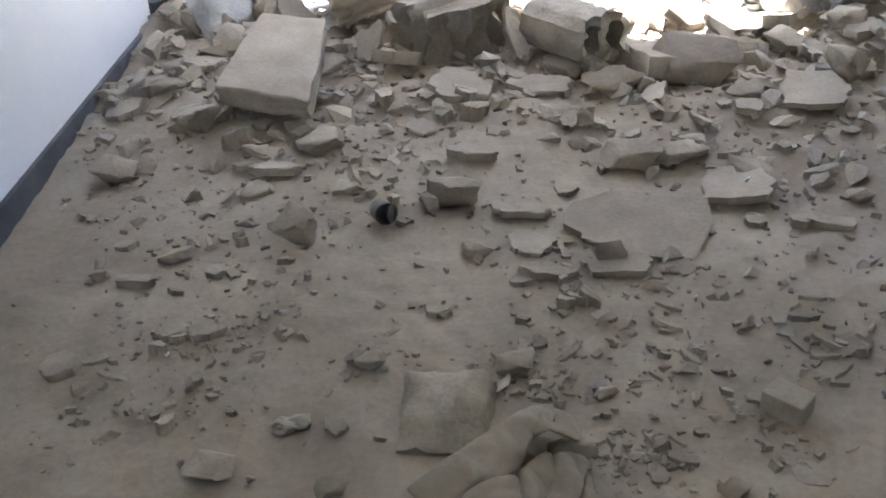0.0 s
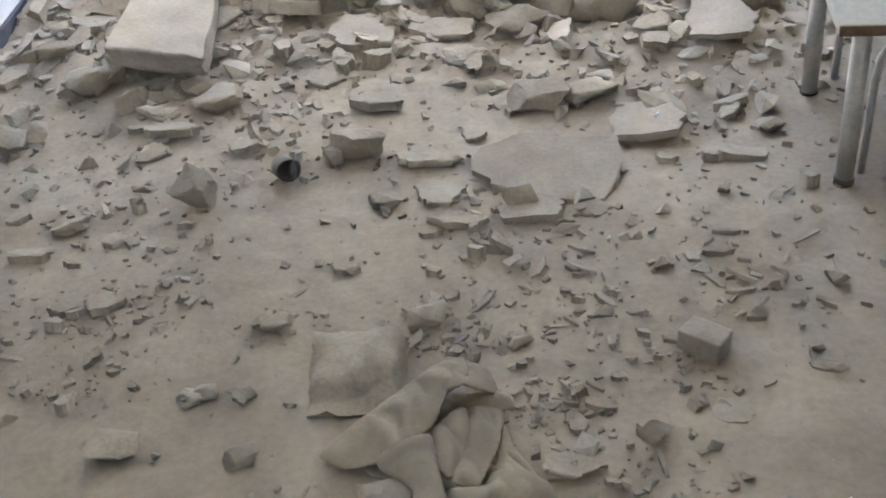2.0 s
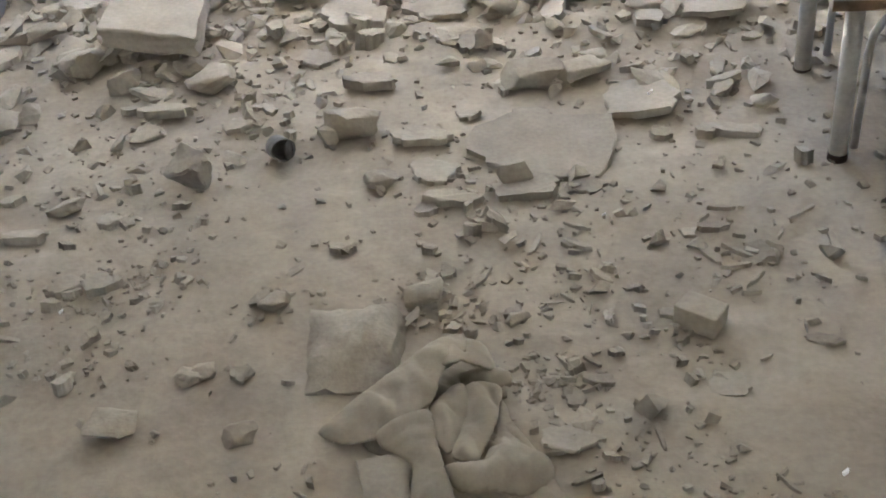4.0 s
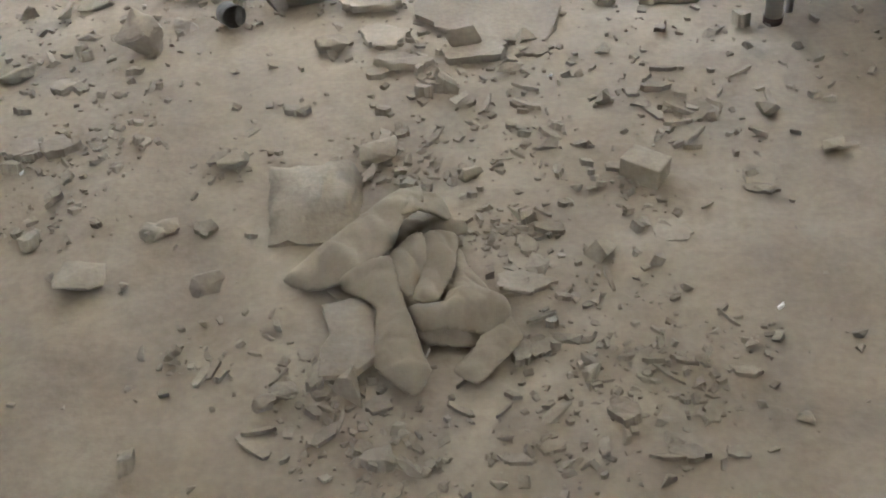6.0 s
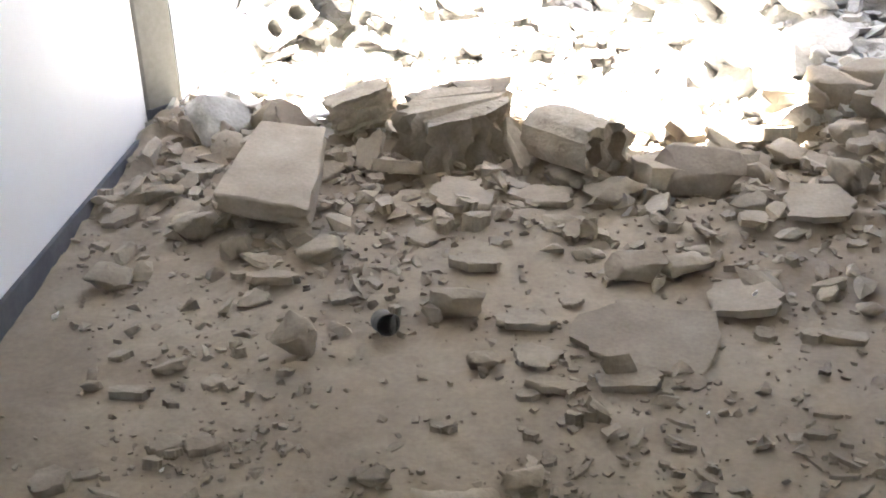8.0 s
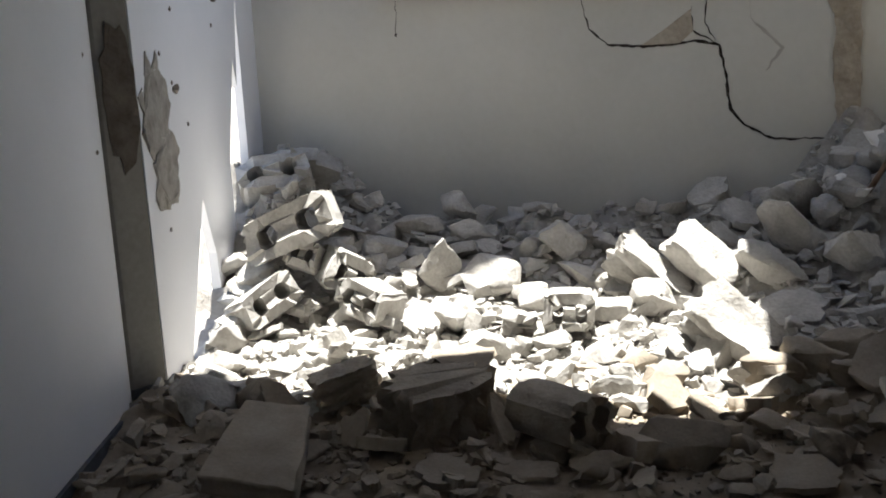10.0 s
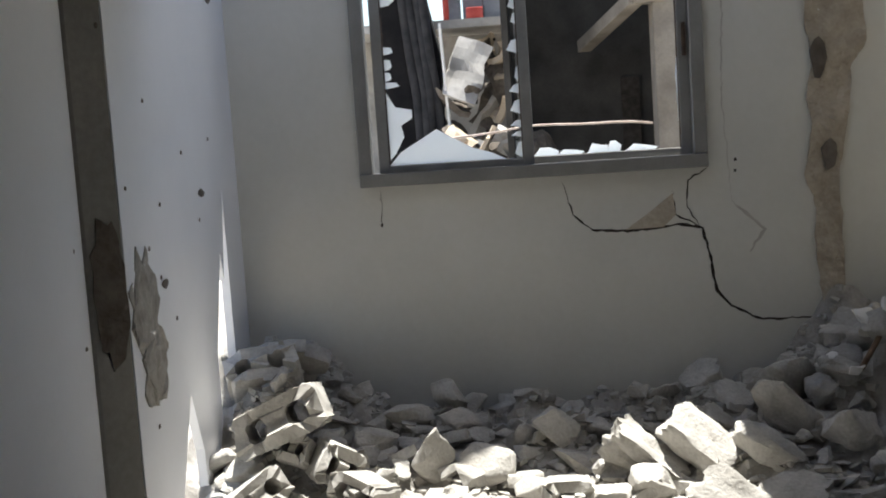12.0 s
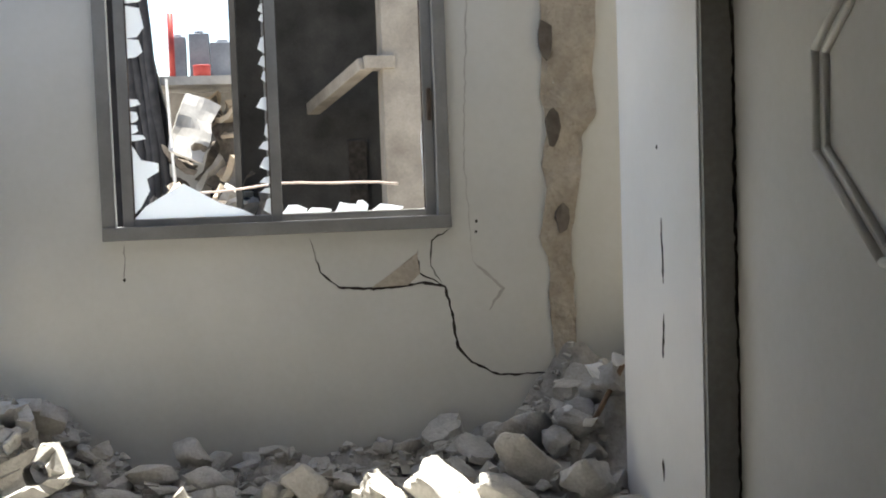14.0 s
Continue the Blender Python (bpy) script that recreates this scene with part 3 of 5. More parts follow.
def block_mesh(seed, holes=2, broken=0.05, mat=None, round_off=7.0, bore=0.48):
    """A hollow concrete block, one unit long, deep and high before it is scaled, with round cores along z."""
    rnd = random.Random(seed)
    bm = bmesh.new()

    def signed(v, p):
        return math.copysign(abs(v) ** p, v)

    def loop(points):
        vs = [bm.verts.new((u, v, 0)) for u, v in points]
        return [bm.edges.new((vs[k], vs[(k + 1) % len(vs)])) for k in range(len(vs))]
    around = [2 * math.pi * (j + 0.5) / 32 for j in range(32)]
    edges = loop([(0.5 * signed(math.cos(a), 2 / round_off) + rnd.uniform(-broken, broken) * 0.35, 0.5 * signed(math.sin(a), 2 / round_off) + rnd.uniform(-broken, broken) * 0.5) for a in around])
    for k in range(holes):
        c = (-0.5 + (k + 0.5) / holes) * 0.92
        edges += loop([(c + 0.5 * bore / holes * signed(math.cos(a), 0.65), 0.5 * bore * signed(math.sin(a), 0.65)) for a in [2 * math.pi * j / 16 for j in range(16)]])
    bmesh.ops.triangle_fill(bm, use_beauty=True, edges=edges)
    top_faces = list(bm.faces)
    for _ in range(4):
        g = bmesh.ops.extrude_face_region(bm, geom=top_faces, use_keep_orig=False)
        moved = [v for v in g["geom"] if isinstance(v, bmesh.types.BMVert)]
        top_faces = [f for f in g["geom"] if isinstance(f, bmesh.types.BMFace)]
        bmesh.ops.translate(bm, verts=moved, vec=(0, 0, 0.25))
    for v in moved:
        v.co.z += rnd.uniform(-broken * 2.0, broken * 0.4)
    chip = Vector((rnd.choice((-0.5, 0.5)), rnd.choice((-0.5, 0.5)), 1))
    for v in bm.verts:          # one corner knocked off
        d = (v.co - chip).length
        if d < 0.42:
            v.co += (Vector((0, 0, 0.5)) - v.co) * (0.42 - d) * (0.35 + 0.3 * noise.noise(v.co * 9))
    bmesh.ops.recalc_face_normals(bm, faces=bm.faces)
    bmesh.ops.triangulate(bm, faces=bm.faces)
    roughen(bm, 0.03, 3, seed)
    roughen(bm, 0.018, 15, seed)
    return mesh_of(bm, mat or BLOCK, "block", 40)


WHITE_CHIPS = [rock_mesh(170 + k, BRIGHT_PAINT, 9 + k) for k in range(4)]
CLEAN_ROCKS = [rock_mesh(120 + k, CLEAN, 10 + k % 7) for k in range(14)]
CLEAN_SLABS = [slab_mesh(140 + k, CLEAN, 5 + k % 4) for k in range(8)]
ROCKS = [rock_mesh(k, STONE, 11 + k % 7) for k in range(16)]
PALE_ROCKS = [rock_mesh(40 + k, PLASTER, 11 + k % 6) for k in range(8)]
SLABS = [slab_mesh(k, PLASTER, 5 + k % 4) for k in range(14)]
SMALL = [rock_mesh(80 + k, STONE, 9 + k % 4, False) for k in range(10)]
FLAKES = [slab_mesh(60 + k, PLASTER, 4 + k % 3) for k in range(8)]
BLOCKS = [block_mesh(k, 2, 0.03 + 0.015 * k) for k in range(4)]
CLEAN_BLOCKS = [block_mesh(10 + k, 2, 0.06 + 0.02 * k, CLEAN) for k in range(4)]


def floor_at(x, y):
    p = Vector((x, y, 0))
    m = mound(x, y)
    return 0.016 * noise.noise(p * 2.3) + 0.008 * noise.noise(p * 7) + 0.006 * noise.noise(p * 19) + m + m * 0.35 * noise.noise(p * 6) + min(m, 0.1) * 0.35 * noise.noise(p * 17)


def rest(name, me, x, y, w, d, h, rz=0, rx=0, ry=0, sink=0.1, label="", category="rubble", group="", z=None):
    """Lays a shared mesh down so that its lowest point sinks a little into the dust."""
    ob = new(name, me)
    r = pose(0, 0, 0, rx, ry, rz).to_3x3() @ Matrix.Diagonal((w, d, h))
    low = min((r @ v.co).z for v in me.vertices)
    ob.matrix_basis = Matrix.Translation((x, y, (floor_at(x, y) if z is None else z) - low - sink * h)) @ r.to_4x4()
    return tagged(ob, label, category, group)


def size_word(w):
    return "large" if w > 0.2 else "medium" if w > 0.1 else "small"


def chunk(k, x, y, w, d, h, rz=0, rx=0, ry=0):
    me = CLEAN_ROCKS[k % 14] if y > 4.0 else (PALE_ROCKS[k % 8] if k % 3 == 0 else ROCKS[k % 16])
    where = "on the sunlit rubble heap" if y > 3.7 else "on the dusty floor"
    return rest("concrete_chunk", me, x, y, w, d, h, rz, rx, ry, 0.14, size_word(w) + " angular chunk of broken concrete " + where, "rubble", "broken concrete chunks")


def slab(k, x, y, w, d, h, rz=0, rx=0, ry=0):
    where = "on the rubble heap" if y > 3.7 else "on the dusty floor"
    return rest("plaster_slab", CLEAN_SLABS[k % 8] if y > 4.0 else SLABS[k % 14], x, y, w, d, h * 0.6, rz, rx + 5 * math.sin(k * 2.1), ry + 5 * math.cos(k * 1.7), 0.12, size_word(w) + " flat piece of broken plaster " + where, "rubble", "broken plaster pieces")


def thick_slab(k, x, y, w, d, h, rz=0, rx=0, ry=0, z=None, taper=0.0, skew=0.0):
    bm = boxes((-0.5, 0.5, -0.5, 0.5, 0, 1))
    bmesh.ops.bevel(bm, geom=list(bm.edges), offset=0.05, segments=2, affect="EDGES", profile=0.6)
    bmesh.ops.subdivide_edges(bm, edges=[e for e in bm.edges if e.calc_length() > 0.3], cuts=5, use_grid_fill=True)
    bmesh.ops.triangulate(bm, faces=bm.faces)
    roughen(bm, 0.03, 2.2, k)
    for v in bm.verts:
        if v.co.x > 0.2:      # torn face on one side
            v.co += 0.06 * noise.noise_vector(Vector((v.co.x, v.co.y, v.co.z)) * 7 + Vector((k, 0, 0)))
    roughen(bm, 0.012, 16, k + 2)
    for v in bm.verts:
        v.co.x *= 1 - taper * (v.co.y + 0.5)
        v.co.y += skew * v.co.x
    if y > 3.9:           # the ones in the bay are broken all round
        roughen(bm, 0.09, 3.5, k + 5)
        roughen(bm, 0.05, 9, k + 6)
    return rest("wall_fragment", mesh_of(bm, CLEAN if y > 3.9 else PLASTER, "wall_fragment", 35), x, y, w, d, h, rz, rx, ry, 0.04, "thick block of plastered wall with one torn side", "rubble", "", z)


def hollow_block(k, x, y, w, d, h, rz=0, rx=0, ry=0, z=None):
    return rest("hollow_block", CLEAN_BLOCKS[k % 4] if y > 3.75 else BLOCKS[k % 4], x, y, w, d, h, rz, rx, ry, 0.03, "broken grey hollow concrete block with open cores", "block", "hollow concrete blocks", z)


def grooved_block(k, x, y, w, d, h, rz=0, rx=0, ry=0, z=None):
    """A broken block whose side shows the ribs between its split cores."""
    bm = boxes((-0.5, 0.5, -0.5, 0.5, 0, 1))
    bmesh.ops.subdivide_edges(bm, edges=bm.edges, cuts=13, use_grid_fill=True)
    for v in bm.verts:
        if v.co.y < -0.3:
            g = math.sin(v.co.z * 2 * math.pi * 2.5)
            v.co.y += (0.20 * max(0, g) ** 0.6 + 0.10 * noise.noise(v.co * 6)) * (0.55 + 0.9 * noise.noise(Vector((v.co.x * 4, k, v.co.z))))
        for a in (-1, 1):
            if abs(v.co.x - a * 0.5) < 0.01:
                v.co.x += 0.10 * noise.noise(Vector((v.co.y * 4, v.co.z * 4, k + a)))
    roughen(bm, 0.07, 3, k)
    roughen(bm, 0.03, 11, k)
    bmesh.ops.triangulate(bm, faces=bm.faces)
    return rest("split_block", mesh_of(bm, CLEAN if y > 3.75 else BLOCK, "split_block", 45), x, y, w, d, h, rz, rx, ry, 0.03, "split concrete block with ribbed broken side on the rubble heap", "block", "", z)


def fluted_chunk(k, x, y, w, d, h, rz=0, rx=0, ry=0):
    bm = bmesh.new()
    rings = []
    for j in range(9):
        z = j / 8
        ring = []
        for i in range(72):
            a = 2 * math.pi * i / 72
            r = 0.5 - 0.10 * abs(math.sin(a * 9)) ** 0.5 - 0.08 * z + 0.05 * noise.noise(Vector((math.cos(a) * 2, math.sin(a) * 2, z * 3)))
            ring.append(bm.verts.new((r * math.cos(a), r * math.sin(a), z + 0.1 * noise.noise(Vector((math.cos(a) * 3, math.sin(a) * 3, 5))) * z)))
        rings.append(ring)
    for a, b in zip(rings, rings[1:]):
        for i in range(72):
            bm.faces.new((a[i], a[(i + 1) % 72], b[(i + 1) % 72], b[i]))
    bm.faces.new(rings[-1]); bm.faces.new(rings[0][::-1])
    bmesh.ops.triangulate(bm, faces=[f for f in bm.faces if len(f.verts) > 4])
    roughen(bm, 0.08, 2.6, k)
    roughen(bm, 0.04, 7, k)
    return rest("fluted_block", mesh_of(bm, BLOCK, "fluted_block", 50), x, y, w, d, h, rz, rx, ry, 0.1, "large broken concrete block with fluted sides", "block")


def brick_piece(k, x, y, w, d, h, rz=0, rx=0, ry=0):
    bm = boxes((-0.5, 0.5, -0.5, 0.5, 0, 1))
    bmesh.ops.bevel(bm, geom=list(bm.edges), offset=0.07, segments=3, affect="EDGES", profile=0.5)
    roughen(bm, 0.07, 1.9, k)
    return rest("brick_piece", mesh_of(bm, PLASTER, "brick_piece", 40), x, y, w, d, h, rz, rx, ry, 0.08, "squared piece of pale masonry on the dusty floor", "rubble")


def stacked(k, x, y, z, w, rz):
    """One of the stones piled against the torn corner; each leans on the ones below."""
    base = floor_at(x, y)
    n = max(0, int((z - base - 0.05) / (w * 0.7)))
    for i in range(n):
        rest("concrete_chunk", CLEAN_ROCKS[(k + i * 3) % 14], x + 0.02 * math.sin(k + i), y + 0.03, w * 1.15, w, w, rz + 60 * i, 0, 0, 0.1, "grey stone in the pile against the torn corner", "rubble", "stones in the corner", base + i * (z - base) / (n + 0.001))
    return rest("concrete_chunk", CLEAN_ROCKS[k % 14], x, y, w, w * 0.85, w * 0.8, rz, 0, 0, 0.2, "pale stone on the pile against the torn corner", "rubble", "stones in the corner", z if n else base)


# large pieces at the foot of the opening
thick_slab(1, -0.985, 3.29, 0.285, 0.47, 0.066, 2, 5, 2, 0.085, 0.26, -0.15)
chunk(174, -1.10, 3.12, 0.10, 0.09, 0.075, 10)
chunk(175, -0.90, 3.45, 0.16, 0.14, 0.09, 40)
slab(176, -0.98, 3.06, 0.09, 0.07, 0.03, 20)
chunk(177, -1.11, 3.71, 0.14, 0.11, 0.12, 15)
slab(188, -1.03, 3.68, 0.15, 0.12, 0.03, -20, 25, 40)
grooved_block(178, -0.80, 3.70, 0.20, 0.11, 0.10, 22, 0, -14)
slab(179, -1.33, 3.74, 0.13, 0.10, 0.05, 40, 30, 25)
chunk(180, -1.36, 3.66, 0.09, 0.08, 0.10, 12)
chunk(181, -1.24, 3.62, 0.08, 0.07, 0.09, 70)
slab(182, -0.74, 3.46, 0.16, 0.10, 0.035, 50, 20, -50)
chunk(2, -1.186, 3.057, 0.157, 0.094, 0.086, 41, 0, 15)
chunk(3, -1.035, 2.970, 0.096, 0.067, 0.076, 19, 0, 0)
slab(4, -1.259, 3.439, 0.170, 0.119, 0.037, 35, -6, 0)
slab(5, -1.422, 3.137, 0.162, 0.097, 0.032, 54, 0, 0)
chunk(6, -1.408, 3.277, 0.124, 0.099, 0.062, 33, 0, 0)
chunk(7, -1.316, 3.259, 0.140, 0.098, 0.063, 22, 0, 0)
chunk(8, -1.110, 3.727, 0.154, 0.108, 0.138, 26, 0, 0)
chunk(9, -1.301, 3.670, 0.115, 0.080, 0.115, 19, 0, 0)
chunk(10, -1.213, 3.541, 0.110, 0.088, 0.077, 19, 0, 0)
chunk(11, -0.786, 3.716, 0.178, 0.124, 0.107, 2, 0, 0)
chunk(12, -0.865, 3.498, 0.089, 0.071, 0.071, 14, 0, 0)
slab(13, -0.772, 3.516, 0.142, 0.050, 0.071, -38, 30, 0)
slab(14, -0.663, 3.435, 0.191, 0.105, 0.067, -9, -15, 0)
slab(15, -0.437, 3.303, 0.249, 0.212, 0.040, 17, 0, 0)
slab(16, -0.224, 3.297, 0.206, 0.123, 0.033, -11, 0, 0)
chunk(17, -0.007, 3.297, 0.183, 0.128, 0.082, 10, 0, 0)
chunk(18, 0.234, 3.40, 0.28, 0.20, 0.125, -16, 14, 0)
chunk(19, 0.115, 3.371, 0.084, 0.067, 0.050, -2, 0, 0)
chunk(20, 0.042, 3.442, 0.129, 0.103, 0.090, -1, 0, 0)
slab(21, 0.544, 3.235, 0.221, 0.210, 0.031, -5, 6, 0)
slab(22, -0.531, 3.082, 0.126, 0.100, 0.025, 10, 0, 0)
chunk(23, -0.074, 3.093, 0.060, 0.042, 0.078, 1, 0, 0)
slab(24, -0.175, 3.123, 0.079, 0.055, 0.031, 3, 0, 0)
chunk(25, -1.329, 2.787, 0.134, 0.107, 0.080, 25, 0, 0)
chunk(26, -1.260, 2.850, 0.063, 0.050, 0.050, 24, 0, 0)
slab(27, -0.896, 2.841, 0.152, 0.076, 0.038, -3, -10, 0)
slab(28, -0.692, 2.758, 0.094, 0.056, 0.028, 14, 0, 0)
chunk(29, -0.799, 2.963, 0.140, 0.098, 0.070, 25, 0, 0)
chunk(30, -0.981, 2.709, 0.074, 0.052, 0.044, 20, 0, 0)
chunk(31, -0.929, 2.751, 0.098, 0.059, 0.039, 19, 0, 0)
chunk(32, -0.398, 2.718, 0.144, 0.115, 0.089, 8, 0, 0)
chunk(33, -0.768, 2.499, 0.122, 0.086, 0.098, 32, 0, 20)
slab(34, 0.065, 2.618, 0.351, 0.333, 0.030, -6, 0, 0)
slab(35, 0.314, 2.820, 0.219, 0.208, 0.035, -3, 3, 0)
slab(36, -0.186, 2.513, 0.127, 0.127, 0.028, 24, 0, 0)
slab(37, -0.140, 2.390, 0.161, 0.052, 0.032, 3, 0, 0)
chunk(38, -0.310, 2.491, 0.083, 0.066, 0.041, 7, 0, 0)
slab(39, 0.024, 2.418, 0.182, 0.091, 0.033, -1, 0, 0)
slab(40, 0.163, 2.421, 0.093, 0.075, 0.019, 6, 0, 0)
slab(41, -0.223, 2.674, 0.154, 0.108, 0.031, 4, 0, 0)
chunk(42, 0.047, 2.940, 0.166, 0.116, 0.066, -1, 0, 0)
chunk(43, 0.179, 2.949, 0.144, 0.086, 0.057, 11, 0, 0)
slab(44, -0.382, 2.926, 0.143, 0.086, 0.043, 7, 0, 0)
slab(45, 0.042, 2.788, 0.101, 0.050, 0.030, -1, 0, 0)
slab(46, -0.116, 2.789, 0.072, 0.043, 0.022, 2, 0, 0)
slab(47, 0.461, 2.662, 0.078, 0.054, 0.039, -10, 0, 0)
slab(48, 0.526, 2.658, 0.120, 0.054, 0.036, -2, 0, 0)
chunk(49, 0.611, 2.781, 0.073, 0.051, 0.037, -13, 0, 0)
slab(50, -1.186, 2.468, 0.071, 0.043, 0.028, 26, 0, 0)
chunk(51, -1.050, 2.440, 0.097, 0.068, 0.034, 23, 0, 0)
slab(52, -0.925, 2.363, 0.070, 0.049, 0.028, 41, 0, 0)
slab(53, -1.109, 2.313, 0.122, 0.043, 0.037, -4, 0, 0)
chunk(54, -1.214, 2.378, 0.070, 0.049, 0.042, 67, 0, 0)
slab(55, -0.951, 2.120, 0.083, 0.066, 0.029, 24, 0, 0)
slab(56, -0.869, 2.112, 0.100, 0.080, 0.035, 22, 0, 0)
slab(57, -1.147, 1.970, 0.106, 0.074, 0.042, 30, 0, 0)
slab(58, -1.090, 2.003, 0.068, 0.027, 0.020, 29, 0, 0)
slab(59, -1.026, 1.945, 0.085, 0.017, 0.013, -12, 0, 0)
slab(60, -0.376, 2.226, 0.074, 0.030, 0.026, -11, 0, 0)
chunk(61, -0.489, 2.027, 0.070, 0.049, 0.035, 13, 0, 0)
chunk(62, -0.186, 2.045, 0.081, 0.065, 0.049, 5, 0, 0)
chunk(63, -0.001, 1.973, 0.054, 0.033, 0.033, 40, 0, 0)
slab(64, -0.071, 2.117, 0.083, 0.017, 0.017, 61, 0, 0)
slab(65, 0.129, 2.194, 0.085, 0.021, 0.021, -34, 0, 0)
brick_piece(66, 0.352, 1.938, 0.088, 0.062, 0.046, -36, 0, 0)
slab(67, 0.292, 1.961, 0.045, 0.027, 0.018, -9, 0, 0)
chunk(68, -0.615, 1.813, 0.069, 0.041, 0.027, 19, 0, 0)
chunk(69, 0.534, 3.751, 0.206, 0.144, 0.123, -8, 0, 0)
chunk(70, 0.665, 3.801, 0.209, 0.167, 0.125, -10, 0, 0)
slab(71, 0.561, 3.742, 0.202, 0.142, 0.051, 11, -15, 0)
slab(72, 0.664, 3.393, 0.153, 0.107, 0.038, -11, 0, 0)
chunk(73, 0.490, 3.535, 0.123, 0.099, 0.074, -8, 0, 0)
slab(74, 0.583, 3.495, 0.157, 0.094, 0.047, -30, 10, 0)
slab(75, 0.729, 3.534, 0.194, 0.097, 0.048, 18, 0, 0)
chunk(76, 0.783, 3.699, 0.185, 0.129, 0.092, -12, 0, 0)
slab(77, 0.681, 3.648, 0.216, 0.054, 0.032, 24, 0, -14)
chunk(78, 0.434, 3.637, 0.126, 0.088, 0.063, -7, 0, 0)
chunk(79, 0.362, 3.258, 0.115, 0.081, 0.058, -7, 0, 0)
chunk(80, 0.283, 3.355, 0.084, 0.059, 0.050, -5, 0, 0)
slab(81, 0.363, 3.168, 0.096, 0.077, 0.038, -7, 0, 0)
slab(82, 0.782, 3.265, 0.150, 0.105, 0.037, -14, 0, 0)
slab(83, 0.617, 3.388, 0.102, 0.061, 0.041, -11, 0, 0)
# broken hollow blocks at the opening
fluted_chunk(84, -0.50, 3.60, 0.40, 0.28, 0.17, 13, 10, -4)
rest("plaster_slab", SLABS[9], -0.43, 3.71, 0.25, 0.17, 0.022, 14, 14, -12, 0.0, "large flat piece of broken plaster lying on a block", "rubble", "broken plaster pieces", 0.22)
slab(86, -0.315, 3.50, 0.19, 0.06, 0.05, -62, 0, 42)
rest("hollow_block", block_mesh(321, 2, 0.05, BLOCK, 2.9, 0.62), -0.225, 3.565, 0.19, 0.15, 0.27, 46, 88, 6, 0.02, "rounded broken concrete block with two round cores", "block")
# loose pieces on the bare part of the floor
chunk(88, -0.604, 1.817, 0.073, 0.044, 0.029, 20, 0, 0)
chunk(89, -0.733, 1.671, 0.106, 0.085, 0.048, 26, 0, 0)
chunk(90, -0.495, 1.658, 0.069, 0.055, 0.034, 19, 0, 0)
slab(91, 0.381, 1.760, 0.088, 0.071, 0.011, -11, 0, 0)
slab(92, 0.091, 1.619, 0.129, 0.078, 0.016, 9, 0, 0)
chunk(93, -0.328, 1.372, 0.050, 0.040, 0.025, 16, 0, 0)
chunk(94, 0.746, 2.007, 0.047, 0.033, 0.028, 1, 0, 0)
slab(95, 0.776, 2.014, 0.071, 0.018, 0.011, 10, 0, 0)
chunk(96, -0.002, 1.979, 0.049, 0.040, 0.030, 22, 0, 0)
slab(97, -0.082, 2.125, 0.073, 0.013, 0.015, 62, 0, 0)
slab(98, -0.042, 1.804, 0.064, 0.038, 0.019, 3, 0, 0)
slab(99, 0.107, 1.728, 0.046, 0.037, 0.019, -2, 0, 0)
slab(100, 0.146, 1.780, 0.063, 0.031, 0.019, -3, 0, 0)
chunk(101, -0.518, 2.041, 0.061, 0.049, 0.031, 16, 0, 0)
chunk(102, -0.198, 1.986, 0.068, 0.054, 0.027, 8, 0, 0)
slab(103, 0.417, 2.254, 0.086, 0.022, 0.026, 1, 0, 0)
slab(104, 0.610, 2.299, 0.088, 0.011, 0.009, 41, 0, 0)
slab(105, 0.398, 2.159, 0.096, 0.024, 0.011, -64, 0, 0)
slab(106, 0.120, 2.200, 0.066, 0.033, 0.020, -22, 0, 0)
slab(107, 0.172, 2.087, 0.070, 0.021, 0.021, -43, 0, 0)
slab(108, -0.168, 1.340, 0.055, 0.038, 0.016, 10, 0, 0)
slab(109, -0.453, 1.431, 0.058, 0.014, 0.012, 70, 0, 0)
chunk(110, 0.578, 1.877, 0.039, 0.023, 0.016, -16, 0, 0)
chunk(111, 0.523, 1.278, 0.031, 0.025, 0.019, -21, 0, 0)
slab(112, -0.297, 1.465, 0.043, 0.034, 0.013, 74, 0, 0)
slab(113, 0.449, 1.378, 0.056, 0.022, 0.017, -16, 0, 0)
chunk(114, -0.358, 1.349, 0.043, 0.034, 0.021, 18, 0, 0)
slab(115, 0.077, 2.027, 0.062, 0.007, 0.006, 9, 0, 0)
slab(116, 0.043, 2.207, 0.084, 0.017, 0.010, 70, 0, 0)
slab(117, -0.251, 1.281, 0.081, 0.024, 0.016, 41, 0, 0)
slab(118, -0.367, 1.257, 0.068, 0.024, 0.014, -34, 0, 0)
slab(119, -0.471, 1.415, 0.067, 0.017, 0.013, 68, 0, 0)
chunk(120, -0.163, 1.214, 0.062, 0.043, 0.025, 7, 0, 0)
chunk(121, -0.326, 1.370, 0.047, 0.037, 0.023, 13, 0, 0)
slab(122, 0.193, 1.224, 0.053, 0.021, 0.016, 81, 0, 0)
slab(123, 0.112, 1.232, 0.053, 0.026, 0.016, 15, 0, 0)
slab(124, 0.323, 1.203, 0.071, 0.035, 0.018, -15, 0, 0)
slab(125, 0.059, 1.211, 0.053, 0.026, 0.016, -3, 0, 0)
slab(126, 0.399, 1.203, 0.045, 0.027, 0.013, -19, 0, 0)
slab(127, 0.577, 1.880, 0.090, 0.027, 0.014, -17, 0, 0)
